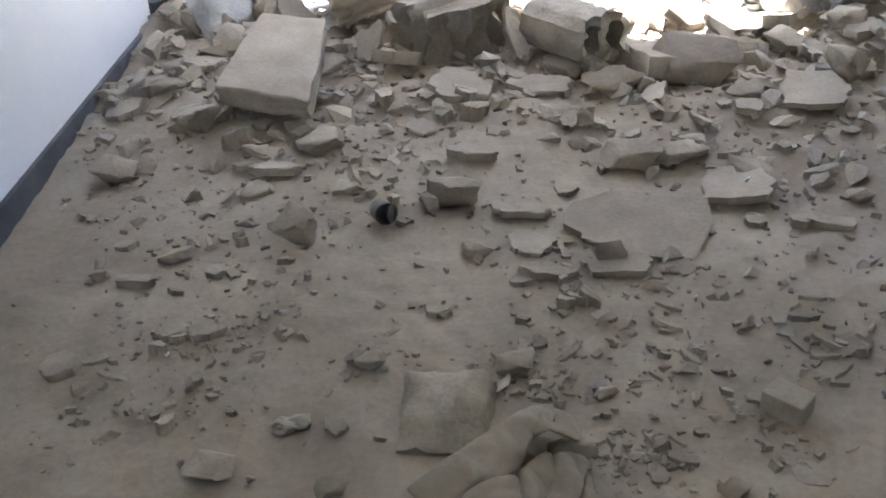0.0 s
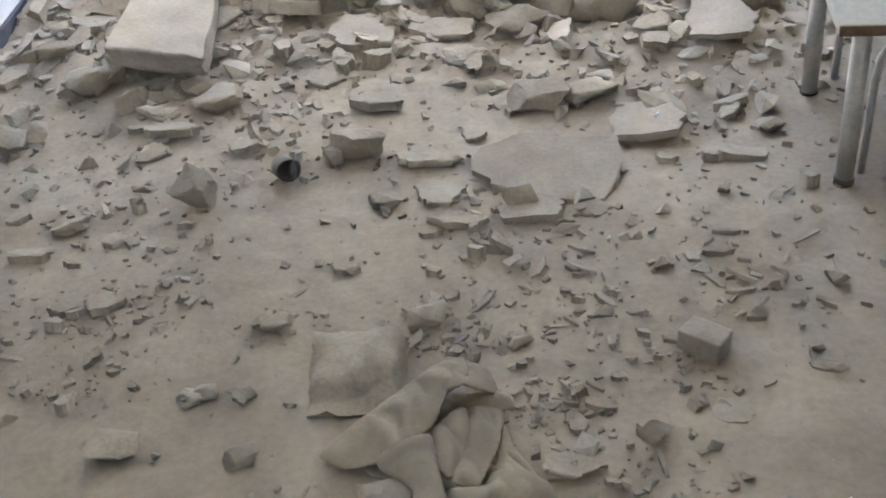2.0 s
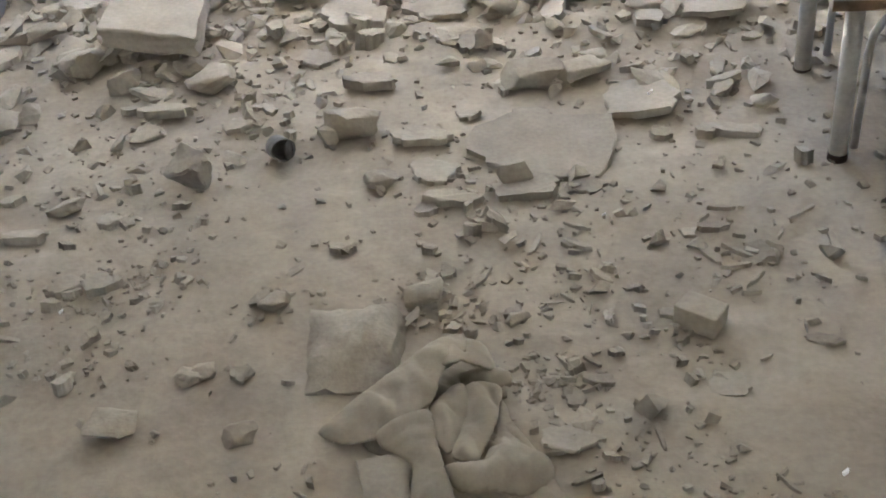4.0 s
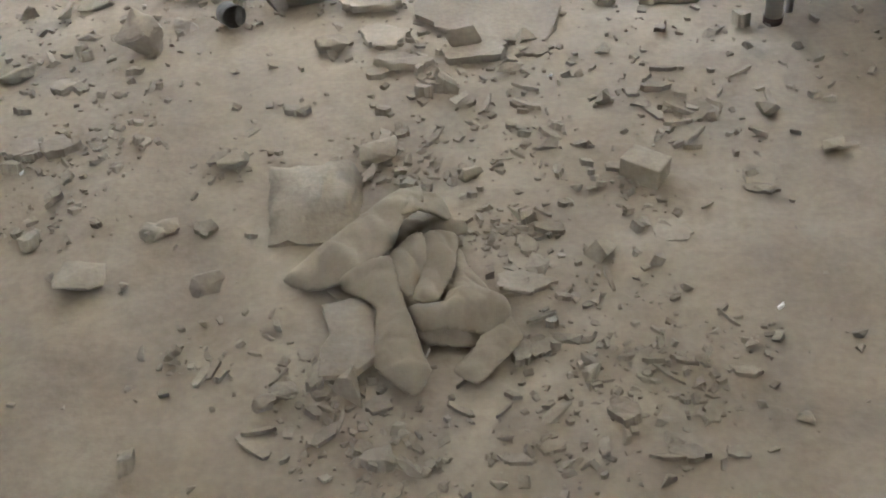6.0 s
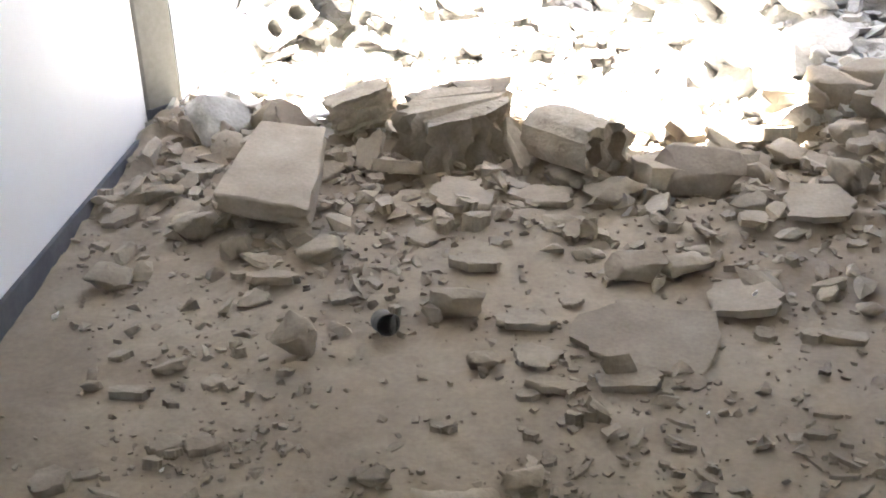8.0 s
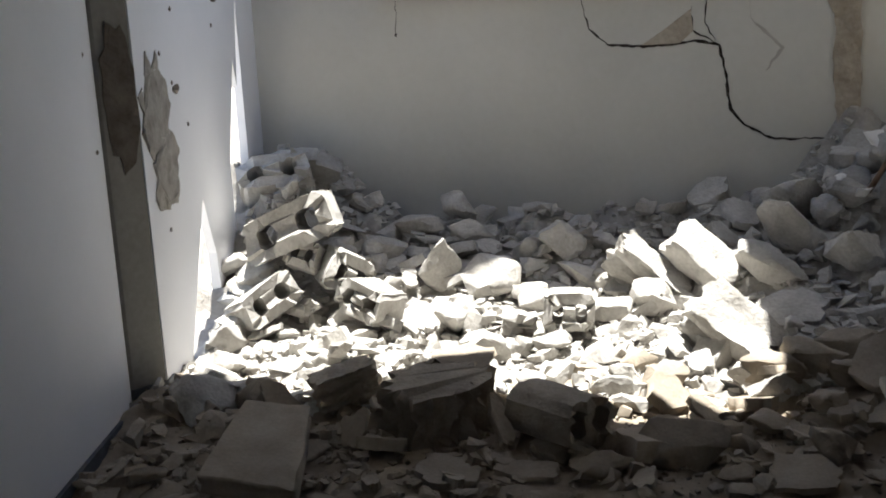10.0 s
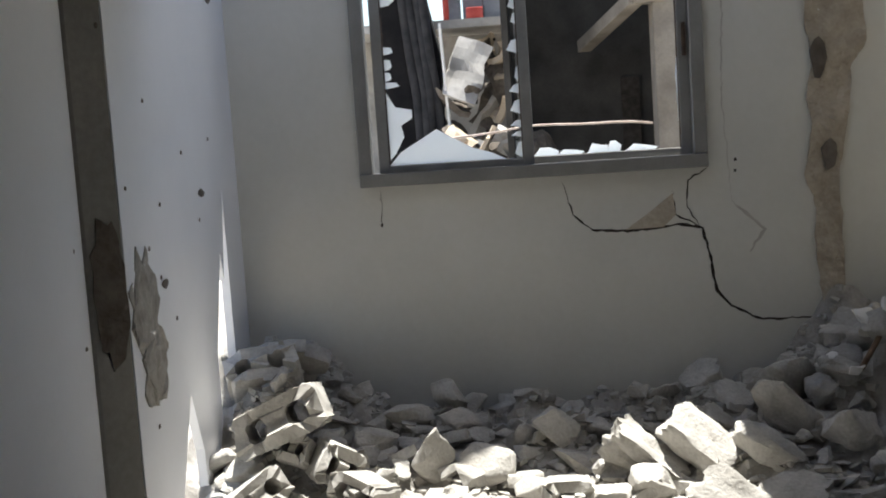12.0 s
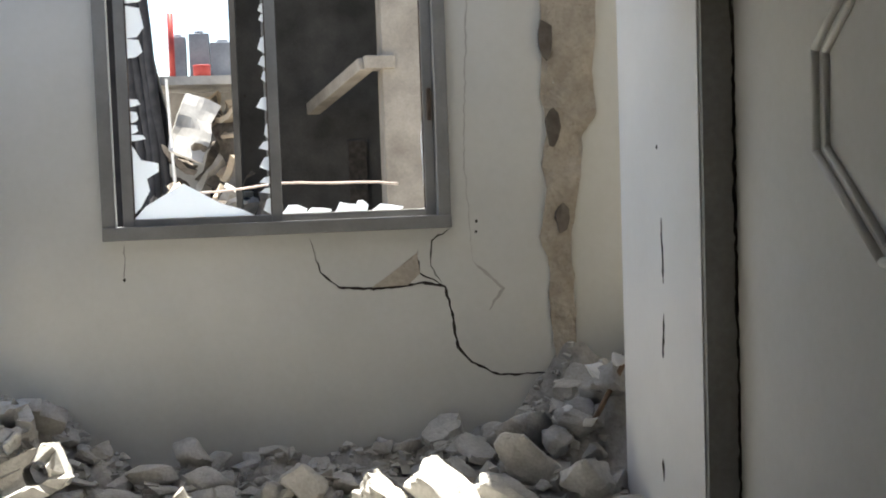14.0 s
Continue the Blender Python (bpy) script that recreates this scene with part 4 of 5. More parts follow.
# the sunlit heap in the bay
hollow_block(128, -1.175, 4.74, 0.36, 0.17, 0.26, 8, 78, -22, 0.33)
hollow_block(129, -1.33, 5.12, 0.30, 0.16, 0.22, 12, 40, -8, 0.42)
hollow_block(130, -0.985, 4.60, 0.17, 0.15, 0.18, 20, 84, 30)
hollow_block(183, -1.10, 4.60, 0.13, 0.11, 0.12, -15, 60, 12, 0.30)
hollow_block(184, -1.30, 4.45, 0.24, 0.13, 0.18, 50, 65, -20)
hollow_block(185, -0.80, 4.45, 0.20, 0.13, 0.18, -30, 75, 15)
hollow_block(186, -0.10, 4.42, 0.18, 0.14, 0.16, 0, 82, 0)
slab(131, -1.271, 5.145, 0.449, 0.224, 0.112, -11, -40, 0)
grooved_block(132, 0.43, 4.17, 0.30, 0.17, 0.18, -24, 34, 34, 0.035)
grooved_block(133, 0.15, 4.66, 0.29, 0.12, 0.14, -10, 16, 40, 0.11)
thick_slab(134, 0.385, 4.68, 0.27, 0.17, 0.10, -14, 30, 42, 0.16)
chunk(187, 0.62, 4.60, 0.30, 0.14, 0.13, -30, 0, 25)
chunk(135, -0.613, 4.713, 0.181, 0.108, 0.244, 17, 0, 0)
chunk(136, -0.406, 4.700, 0.237, 0.166, 0.178, 4, 0, 0)
chunk(137, -0.129, 4.901, 0.201, 0.140, 0.160, 1, 0, 0)
chunk(138, -0.210, 4.528, 0.175, 0.123, 0.114, 2, 0, 0)
slab(139, 0.042, 4.466, 0.259, 0.130, 0.104, -9, 0, 0)
chunk(140, 0.631, 4.689, 0.295, 0.148, 0.133, -38, 0, 0)
chunk(141, 0.761, 4.795, 0.271, 0.190, 0.244, -10, 0, 0)
slab(142, 0.682, 4.254, 0.272, 0.218, 0.095, 0, 20, 0)
chunk(143, -0.929, 4.414, 0.175, 0.122, 0.140, 11, 0, 0)
slab(144, -1.037, 4.099, 0.127, 0.038, 0.191, 24, 0, 0)
chunk(145, -0.863, 4.890, 0.213, 0.149, 0.149, 9, 0, 0)
chunk(146, -0.506, 5.063, 0.194, 0.136, 0.117, 5, 0, 0)
chunk(147, -0.834, 4.660, 0.227, 0.159, 0.113, 20, 0, 0)
chunk(148, -1.168, 5.353, 0.156, 0.110, 0.141, 12, 0, 0)
chunk(149, -0.834, 4.495, 0.198, 0.139, 0.119, 10, 0, 0)
chunk(150, -0.652, 4.430, 0.195, 0.137, 0.117, 8, 0, 0)
chunk(151, -0.484, 4.454, 0.217, 0.152, 0.108, 6, 0, 0)
chunk(152, -1.317, 4.613, 0.182, 0.145, 0.127, 15, 0, 0)
chunk(153, -1.441, 4.663, 0.161, 0.129, 0.113, 17, 0, 0)
chunk(154, -1.311, 4.463, 0.200, 0.160, 0.120, 16, 0, 0)
chunk(155, -1.168, 4.526, 0.178, 0.125, 0.125, 14, 0, 0)
chunk(156, -1.345, 4.235, 0.151, 0.106, 0.106, 17, 0, 0)
chunk(157, -0.944, 4.022, 0.121, 0.097, 0.073, 13, 0, 0)
chunk(158, -0.161, 4.163, 0.143, 0.100, 0.086, 2, 0, 0)
chunk(159, -0.301, 4.181, 0.123, 0.086, 0.074, 3, 0, 0)
chunk(160, -0.062, 3.937, 0.117, 0.082, 0.082, 0, 0, 0)
chunk(161, 0.126, 3.987, 0.138, 0.096, 0.083, -3, 0, 0)
chunk(162, 0.212, 3.868, 0.154, 0.108, 0.092, -4, 0, 0)
chunk(163, 0.056, 4.171, 0.122, 0.086, 0.073, -1, 0, 0)
slab(164, 0.208, 4.460, 0.194, 0.058, 0.078, 32, 0, -20)
chunk(165, 0.314, 3.778, 0.112, 0.067, 0.045, -6, 0, 0)
chunk(166, 0.558, 3.785, 0.209, 0.167, 0.104, -9, 0, 0)
slab(167, 0.823, 4.307, 0.254, 0.178, 0.076, -12, 0, 0)
chunk(168, 0.779, 3.787, 0.230, 0.161, 0.115, -12, 0, 0)
slab(169, 0.728, 3.971, 0.236, 0.142, 0.059, 9, 0, 0)
chunk(170, 0.953, 4.605, 0.225, 0.158, 0.158, -12, 0, 0)
chunk(171, -0.265, 4.907, 0.141, 0.099, 0.113, 3, 0, 0)
chunk(172, 0.544, 5.177, 0.175, 0.123, 0.123, -7, 0, 0)
chunk(173, -0.713, 5.215, 0.177, 0.124, 0.106, 7, 0, 0)
# stones piled in the broken corner
stacked(500, 1.100, 5.200, 0.743, 0.163, 0)
stacked(501, 1.149, 5.050, 0.677, 0.209, 47)
stacked(502, 1.063, 5.050, 0.584, 0.139, 94)
stacked(503, 1.159, 4.950, 0.590, 0.163, 141)
stacked(504, 1.223, 5.250, 0.761, 0.139, 8)
stacked(505, 0.795, 5.000, 0.288, 0.256, 55)
stacked(506, 1.085, 4.950, 0.465, 0.163, 102)
stacked(507, 0.978, 5.000, 0.478, 0.105, 149)
stacked(508, 0.608, 5.100, 0.299, 0.139, 16)
stacked(509, 0.919, 4.900, 0.357, 0.163, 63)
stacked(510, 1.073, 5.200, 0.661, 0.116, 110)
stacked(511, 1.167, 4.900, 0.453, 0.186, 157)
tagged(rest("red_scrap", PALE_ROCKS[3], 0.971, 5.020, 0.06, 0.05, 0.10, 20, 0, 15, 0.0, "", "", "", 0.406), "reddish broken scrap in the stone pile", "scrap").data = rock_mesh(222, RUST, 9)

# ---- wear on the walls ----
def rough_prism(points, seed):
    bm = prism(points, "y", YB - 0.012, YB + 0.02)
    for _ in range(3):
        bmesh.ops.subdivide_edges(bm, edges=[e for e in bm.edges if e.calc_length() > 0.03], cuts=1)
        bmesh.ops.triangulate(bm, faces=bm.faces)
    roughen(bm, 0.014, 11, seed)
    roughen(bm, 0.006, 40, seed)
    return bm


def wear(name, bm, mat, parent, label):
    return part(name, bm, mat, parent, label)


wear("crack", ribbon([(-0.041, 1.276), (-0.004, 1.132), (0.076, 1.065), (0.244, 1.052), (0.364, 1.056), (0.437, 1.070), (0.543, 1.047), (0.570, 0.919), (0.589, 0.772), (0.651, 0.706), (0.777, 0.637), (0.907, 0.640), (1.044, 0.636)], 0.012, "y", YB - 0.002, 1), CRACK, back, "dark jagged crack under the window")
wear("crack", ribbon([(0.423, 1.209), (0.430, 1.111), (0.543, 1.047)], 0.007, "y", YB - 0.002, 2), CRACK, back, "thin dark crack")
wear("crack", ribbon([(0.574, 1.301), (0.486, 1.253), (0.480, 1.144), (0.527, 1.063)], 0.006, "y", YB - 0.002, 3), CRACK, back, "thin dark crack")
wear("crack", ribbon([(-0.827, 1.292), (-0.833, 1.132)], 0.003, "y", YB - 0.001, 4), CRACK, back, "hairline crack")
wear("crack", ribbon([(0.695, 2.667), (0.645, 1.612), (0.669, 1.154)], 0.006, "y", YB - 0.001, 5, 0.002), SMUDGE, back, "thin grey cable mark")
wear("smudge", ribbon([(0.669, 1.154), (0.802, 1.028), (0.737, 0.931)], 0.014, "y", YB - 0.001, 6, 0.002), SMUDGE, back, "grey smudged mark")
wear("plaster_loss", prism([(0.422, 1.202), (0.433, 1.109), (0.377, 1.060), (0.216, 1.057), (0.309, 1.118)], "y", YB - 0.003, YB + 0.004), BARE, back, "bare brown mortar where plaster fell")

torn = wear("torn_plaster", rough_prism([(1.012, 2.681), (1.000, 1.937), (1.020, 1.699), (0.988, 1.559), (1.017, 1.462), (0.981, 1.250), (1.018, 1.103), (1.017, 0.887), (1.037, 0.644), (1.044, 0.497), (1.133, 0.491), (1.130, 0.831), (1.118, 1.216), (1.156, 1.451), (1.181, 1.685), (1.252, 1.797), (1.242, 2.008), (1.274, 2.654)], 9), BARE, back, "strip of bare brown mortar, plaster torn away")
wear("socket_hole", prism(blob_outline(1.023, 2.122, 0.034, 0.084, 9, 1410), "y", YB - 0.022, YB - 0.004), CAVITY, back, "dark hole in the bare mortar")
wear("socket_hole", prism(blob_outline(1.045, 1.732, 0.032, 0.084, 9, 1430), "y", YB - 0.022, YB - 0.004), CAVITY, back, "dark hole in the bare mortar")
wear("socket_hole", prism(blob_outline(1.079, 1.326, 0.032, 0.064, 9, 1455), "y", YB - 0.022, YB - 0.004), CAVITY, back, "dark hole in the bare mortar")
wear("bullet_hole", prism(blob_outline(5.157, 2.138, 0.039, 0.017, 8, 0), "x", BL - 0.004, BL + 0.0025), CAVITY, bay_left, "small dark bullet hole")
wear("bullet_hole", prism(blob_outline(4.975, 1.565, 0.009, 0.008, 8, 1), "x", BL - 0.004, BL + 0.0025), CAVITY, bay_left, "small dark bullet hole")
wear("bullet_hole", prism(blob_outline(4.813, 1.358, 0.039, 0.017, 8, 2), "x", BL - 0.004, BL + 0.0025), CAVITY, bay_left, "small dark bullet hole")
wear("bullet_hole", prism(blob_outline(4.758, 1.258, 0.009, 0.008, 8, 3), "x", BL - 0.004, BL + 0.0025), CAVITY, bay_left, "small dark bullet hole")
wear("bullet_hole", prism(blob_outline(3.938, 1.430, 0.009, 0.008, 8, 4), "x", BL - 0.004, BL + 0.0025), CAVITY, bay_left, "small dark bullet hole")
wear("bullet_hole", prism(blob_outline(4.279, 1.352, 0.009, 0.008, 8, 5), "x", BL - 0.004, BL + 0.0025), CAVITY, bay_left, "small dark bullet hole")
wear("bullet_hole", prism(blob_outline(4.121, 1.215, 0.009, 0.008, 8, 6), "x", BL - 0.004, BL + 0.0025), CAVITY, bay_left, "small dark bullet hole")
wear("bullet_hole", prism(blob_outline(4.223, 1.104, 0.009, 0.008, 8, 7), "x", BL - 0.004, BL + 0.0025), CAVITY, bay_left, "small dark bullet hole")
wear("bullet_hole", prism(blob_outline(4.264, 1.078, 0.039, 0.017, 8, 8), "x", BL - 0.004, BL + 0.0025), CAVITY, bay_left, "small dark bullet hole")
wear("bullet_hole", prism(blob_outline(4.361, 0.937, 0.009, 0.008, 8, 9), "x", BL - 0.004, BL + 0.0025), CAVITY, bay_left, "small dark bullet hole")
wear("bullet_hole", prism(blob_outline(4.590, 1.523, 0.009, 0.008, 8, 10), "x", BL - 0.004, BL + 0.0025), CAVITY, bay_left, "small dark bullet hole")
wear("bullet_hole", prism(blob_outline(3.814, 1.941, 0.009, 0.008, 8, 11), "x", BL - 0.004, BL + 0.0025), CAVITY, bay_left, "small dark bullet hole")
wear("bullet_hole", prism(blob_outline(4.191, 1.713, 0.009, 0.008, 8, 12), "x", BL - 0.004, BL + 0.0025), CAVITY, bay_left, "small dark bullet hole")
wear("bullet_hole", prism(blob_outline(4.535, 2.273, 0.009, 0.008, 8, 13), "x", BL - 0.004, BL + 0.0025), CAVITY, bay_left, "small dark bullet hole")
wear("bullet_hole", prism(blob_outline(4.060, 0.617, 0.009, 0.008, 8, 14), "x", BL - 0.004, BL + 0.0025), CAVITY, bay_left, "small dark bullet hole")
wear("nail_hole", prism(blob_outline(0.692, 1.330, 0.006, 0.008, 8, 80), "y", YB - 0.002, YB + 0.004), CRACK, back, "small dark nail hole")
wear("nail_hole", prism(blob_outline(0.689, 1.283, 0.006, 0.008, 8, 81), "y", YB - 0.002, YB + 0.004), CRACK, back, "small dark nail hole")
wear("nail_hole", prism(blob_outline(-0.833, 1.139, 0.006, 0.008, 8, 82), "y", YB - 0.002, YB + 0.004), CRACK, back, "small dark nail hole")
wear("nail_hole", prism(blob_outline(-0.296, 1.904, 0.006, 0.008, 8, 83), "y", YB - 0.002, YB + 0.004), CRACK, back, "small dark nail hole")
PIER_HOLE = (-1.473, 1.075)
CORNER_BREAK = (4.062, 0.916)
wear("bullet_hole", prism(blob_outline(3.631, 2.006, 0.012, 0.008, 8, 40), "x", XL - 0.004, XL + 0.002), CAVITY, wall_left, "small dark bullet hole")
wear("bullet_hole", prism(blob_outline(3.692, 1.259, 0.012, 0.008, 8, 41), "x", XL - 0.004, XL + 0.002), CAVITY, wall_left, "small dark bullet hole")
wear("bullet_hole", prism(blob_outline(3.722, 0.952, 0.012, 0.008, 8, 42), "x", XL - 0.004, XL + 0.002), CAVITY, wall_left, "small dark bullet hole")
wear("bullet_hole", prism(blob_outline(3.570, 0.864, 0.012, 0.008, 8, 43), "x", XL - 0.004, XL + 0.002), CAVITY, wall_left, "small dark bullet hole")
wear("bullet_hole", prism(blob_outline(3.633, 1.493, 0.012, 0.008, 8, 44), "x", XL - 0.004, XL + 0.002), CAVITY, wall_left, "small dark bullet hole")
wear("crack", ribbon([(4.189, 1.369), (4.183, 1.267), (4.178, 1.140)], 0.02, "x", BR - 0.001, 60, 0.002), CRACK, bay_right, "short dark vertical crack")
wear("crack", ribbon([(4.179, 1.032), (4.198, 0.871)], 0.02, "x", BR - 0.001, 61, 0.002), CRACK, bay_right, "short dark vertical crack")
wear("crack", ribbon([(4.218, 0.506), (4.217, 0.425)], 0.02, "x", BR - 0.001, 62, 0.002), CRACK, bay_right, "short dark vertical crack")
wear("crack", ribbon([(4.218, 1.629), (4.213, 1.611)], 0.02, "x", BR - 0.001, 63, 0.002), CRACK, bay_right, "short dark vertical crack")



# ---- the garment ----
# each panel of cloth: its outline on the floor with the height of its edge, how far its middle swells, and its folds (size, length, direction)
PANELS = {
    "lining": ([(-0.27, 1.62, 0.008), (-0.14, 1.80, 0.02), (-0.05, 1.76, 0.02), (-0.01, 1.66, 0.012), (0.05, 1.54, 0.02), (0.01, 1.46, 0.012), (-0.09, 1.47, 0.010), (-0.16, 1.55, 0.012)], 0.012, 0.006, 0.06, 0.9),
    "flap": ([(-0.348, 1.645, 0.014), (-0.289, 1.693, 0.044), (-0.226, 1.745, 0.060), (-0.153, 1.815, 0.070), (-0.095, 1.818, 0.088), (-0.094, 1.757, 0.088), (-0.129, 1.727, 0.076), (-0.151, 1.660, 0.062), (-0.195, 1.628, 0.052), (-0.240, 1.606, 0.032), (-0.303, 1.611, 0.012)], 0.016, 0.005, 0.085, 0.75),
    "hood": ([(-0.150, 1.818, 0.062), (-0.105, 1.850, 0.050), (-0.061, 1.828, 0.050), (-0.041, 1.785, 0.022), (-0.062, 1.748, 0.072), (-0.098, 1.738, 0.098), (-0.130, 1.738, 0.080)], 0.022, 0.003, 0.05, 0.2),
    "stub": ([(-0.100, 1.772, 0.030), (-0.060, 1.782, 0.040), (-0.018, 1.779, 0.030), (-0.012, 1.760, 0.012), (-0.050, 1.744, 0.022), (-0.095, 1.746, 0.026)], 0.020, 0.002, 0.05, 0.2),
    "sleeve": ([(-0.240, 1.608, 0.042), (-0.208, 1.628, 0.060), (-0.151, 1.634, 0.072), (-0.133, 1.555, 0.062), (-0.111, 1.483, 0.046), (-0.092, 1.420, 0.028), (-0.082, 1.395, 0.014), (-0.104, 1.350, 0.007), (-0.139, 1.370, 0.010), (-0.172, 1.408, 0.022), (-0.171, 1.483, 0.030), (-0.172, 1.530, 0.040), (-0.196, 1.560, 0.036), (-0.231, 1.586, 0.032)], 0.022, 0.003, 0.10, 1.75),
    "middle_fold": ([(-0.150, 1.659, 0.050), (-0.119, 1.706, 0.052), (-0.094, 1.716, 0.056), (-0.082, 1.660, 0.036), (-0.112, 1.560, 0.040), (-0.134, 1.572, 0.052)], 0.011, 0.004, 0.05, 0.5),
    "centre_fold": ([(-0.092, 1.712, 0.048), (-0.060, 1.724, 0.056), (-0.028, 1.712, 0.040), (-0.038, 1.617, 0.048), (-0.066, 1.543, 0.040), (-0.108, 1.547, 0.042), (-0.100, 1.620, 0.034)], 0.012, 0.006, 0.055, 0.35),
    "side_fold": ([(-0.030, 1.700, 0.034), (-0.020, 1.690, 0.010), (-0.006, 1.620, 0.014), (0.020, 1.566, 0.040), (-0.020, 1.545, 0.058), (-0.052, 1.540, 0.034), (-0.036, 1.610, 0.028)], 0.012, 0.006, 0.06, 0.3),
    "rolled_hem": ([(-0.121, 1.543, 0.024), (-0.050, 1.532, 0.050), (-0.025, 1.552, 0.056), (0.019, 1.545, 0.064), (0.050, 1.530, 0.054), (0.058, 1.504, 0.034), (0.018, 1.467, 0.030), (-0.047, 1.481, 0.034), (-0.094, 1.489, 0.018)], 0.028, 0.005, 0.08, 2.6),
    "corner_flap": ([(0.046, 1.515, 0.044), (0.078, 1.464, 0.018), (0.040, 1.414, 0.014), (0.000, 1.366, 0.012), (-0.040, 1.396, 0.012), (-0.012, 1.430, 0.024), (0.016, 1.472, 0.034)], 0.007, 0.0015, 0.09, 0.9),
}


def rounded(points, n=7):
    """A closed outline through the points, with soft corners."""
    out, m = [], len(points)
    for i in range(m):
        p = [Vector(points[(i + j) % m]) for j in (-1, 0, 1, 2)]
        for k in range(n):
            f = k / n
            c = 0.5 * (2 * p[1] + (p[2] - p[0]) * f + (2 * p[0] - 5 * p[1] + 4 * p[2] - p[3]) * f * f + (3 * p[1] - p[0] - 3 * p[2] + p[3]) * f ** 3)
            out.append(c.lerp(p[1].lerp(p[2], f), 0.45))
    return np.array(out)


def cloth_panel(name, outline, swell, fold, length, turn, seed, g):
    """One panel of the garment: spanned between its edges, swelling in the middle, with soft folds and creases."""
    ring = rounded(outline)
    step = 0.0038
    nxt = np.roll(ring, -1, axis=0)
    a, d = ring[:, :2], nxt[:, :2] - ring[:, :2]
    x0, y0 = ring[:, :2].min(axis=0) - step
    x1, y1 = ring[:, :2].max(axis=0) + step
    bm = bmesh.new()
    verts = {}
    for i in range(int((x1 - x0) / step) + 2):
        for j in range(int((y1 - y0) / step) + 2):
            p = np.array((x0 + i * step, y0 + j * step))
            t = np.clip(((p - a) * d).sum(axis=1) / (d * d).sum(axis=1), 0, 1)
            near = a + t[:, None] * d
            r = np.hypot(*(p - near).T)
            k = int(r.argmin())
            crosses = ((a[:, 1] > p[1]) != (nxt[:, 1] > p[1])) & (p[0] < a[:, 0] + (p[1] - a[:, 1]) / np.where(np.abs(d[:, 1]) < 1e-9, 1e-9, d[:, 1]) * d[:, 0])
            inside = crosses.sum() % 2 == 1
            if not inside and r[k] > step * 0.8:
                continue
            depth = r[k] if inside else 0.0
            if not inside:
                p = near[k]
            w = 1 / (r + 0.006) ** 2
            z = float((w * ring[:, 2]).sum() / w.sum())
            q = Vector((p[0] * 1.0, p[1] * 1.0, seed * 2.3))
            along = p[0] * math.cos(turn) + p[1] * math.sin(turn) + 0.25 * length * noise.noise(q * 9)
            rise = 1 - math.exp(-depth / 0.016)
            z += 1.0 * swell * rise + 1.3 * fold * rise * math.sin(2 * math.pi * along / length + seed)
            z += 1.9 * fold * rise * (0.5 - abs(math.sin(math.pi * along / length * 1.7 + 2 * noise.noise(q * 14))))
            z += 0.0035 * rise * noise.noise(q * 55) + 0.002 * noise.noise(q * 120)
            z = max(z, floor_at(p[0], p[1]) + 0.004)
            verts[i, j] = bm.verts.new((p[0], p[1], z))
    for i, j in verts:
        c = [verts.get(k) for k in ((i, j), (i + 1, j), (i + 1, j + 1), (i, j + 1))]
        if None not in c:
            bm.faces.new(c)
    bmesh.ops.delete(bm, geom=[v for v in bm.verts if not v.link_faces], context="VERTS")
    bmesh.ops.smooth_vert(bm, verts=[v for v in bm.verts if not v.is_boundary], factor=0.4, use_axis_x=True, use_axis_y=True, use_axis_z=True)
    ob = part(name, bm, CLOTH, g, smooth=True)
    so = ob.modifiers.new("thickness", "SOLIDIFY")
    so.thickness, so.offset = 0.0045, 1


def garment():
    g = tagged(new("crumpled_garment"), "crumpled khaki garment covered in dust on the floor", "clothing")
    for k, (name, (outline, swell, fold, length, turn)) in enumerate(PANELS.items()):
        cloth_panel(name, outline, swell, fold, length, turn, k, g)


garment()


def pad():
    bm = boxes((-0.085, 0.085, -0.10, 0.10, 0, 0.062))
    bmesh.ops.subdivide_edges(bm, edges=bm.edges, cuts=9, use_grid_fill=True)
    for v in bm.verts:
        r = max(abs(v.co.x) / 0.085, abs(v.co.y) / 0.10)
        v.co.z *= 1.0 - 0.2 * r ** 8
        if v.co.y < -0.03:          # the near side is crumbled away
            v.co.z *= 1 - 0.6 * min(1, (-0.03 - v.co.y) / 0.07) ** 0.7 * (0.8 + 0.5 * noise.noise(v.co * 25))
    roughen(bm, 0.022, 9, 3)
    roughen(bm, 0.012, 28, 6)
    roughen(bm, 0.006, 60, 4)
    ob = part("plaster_lump", bm, STONE, smooth=50)
    ob.matrix_basis = pose(-0.305, 1.85, floor_at(-0.305, 1.85) - 0.006, 3, 0, 3)
    return tagged(ob, "square lump of dusty plaster beside the garment", "rubble")


pad()
_tile = prism([(-0.048, 0.085), (0.012, 0.098), (0.052, 0.085), (0.047, 0.03), (0.057, -0.045), (0.018, -0.088), (-0.044, -0.085), (-0.04, -0.02), (-0.028, 0.012)], "z", 0.0, 0.016)
bmesh.ops.bevel(_tile, geom=list(_tile.edges), offset=0.002, segments=1, affect="EDGES", profile=0.5)
roughen(_tile, 0.004, 40, 5)
rest("floor_tile", mesh_of(_tile, STONE, "floor_tile", 40), -0.226, 1.473, 1, 1, 1, 0, 2, 0, -0.014, "broken dusty floor tile beside the garment", "tile")


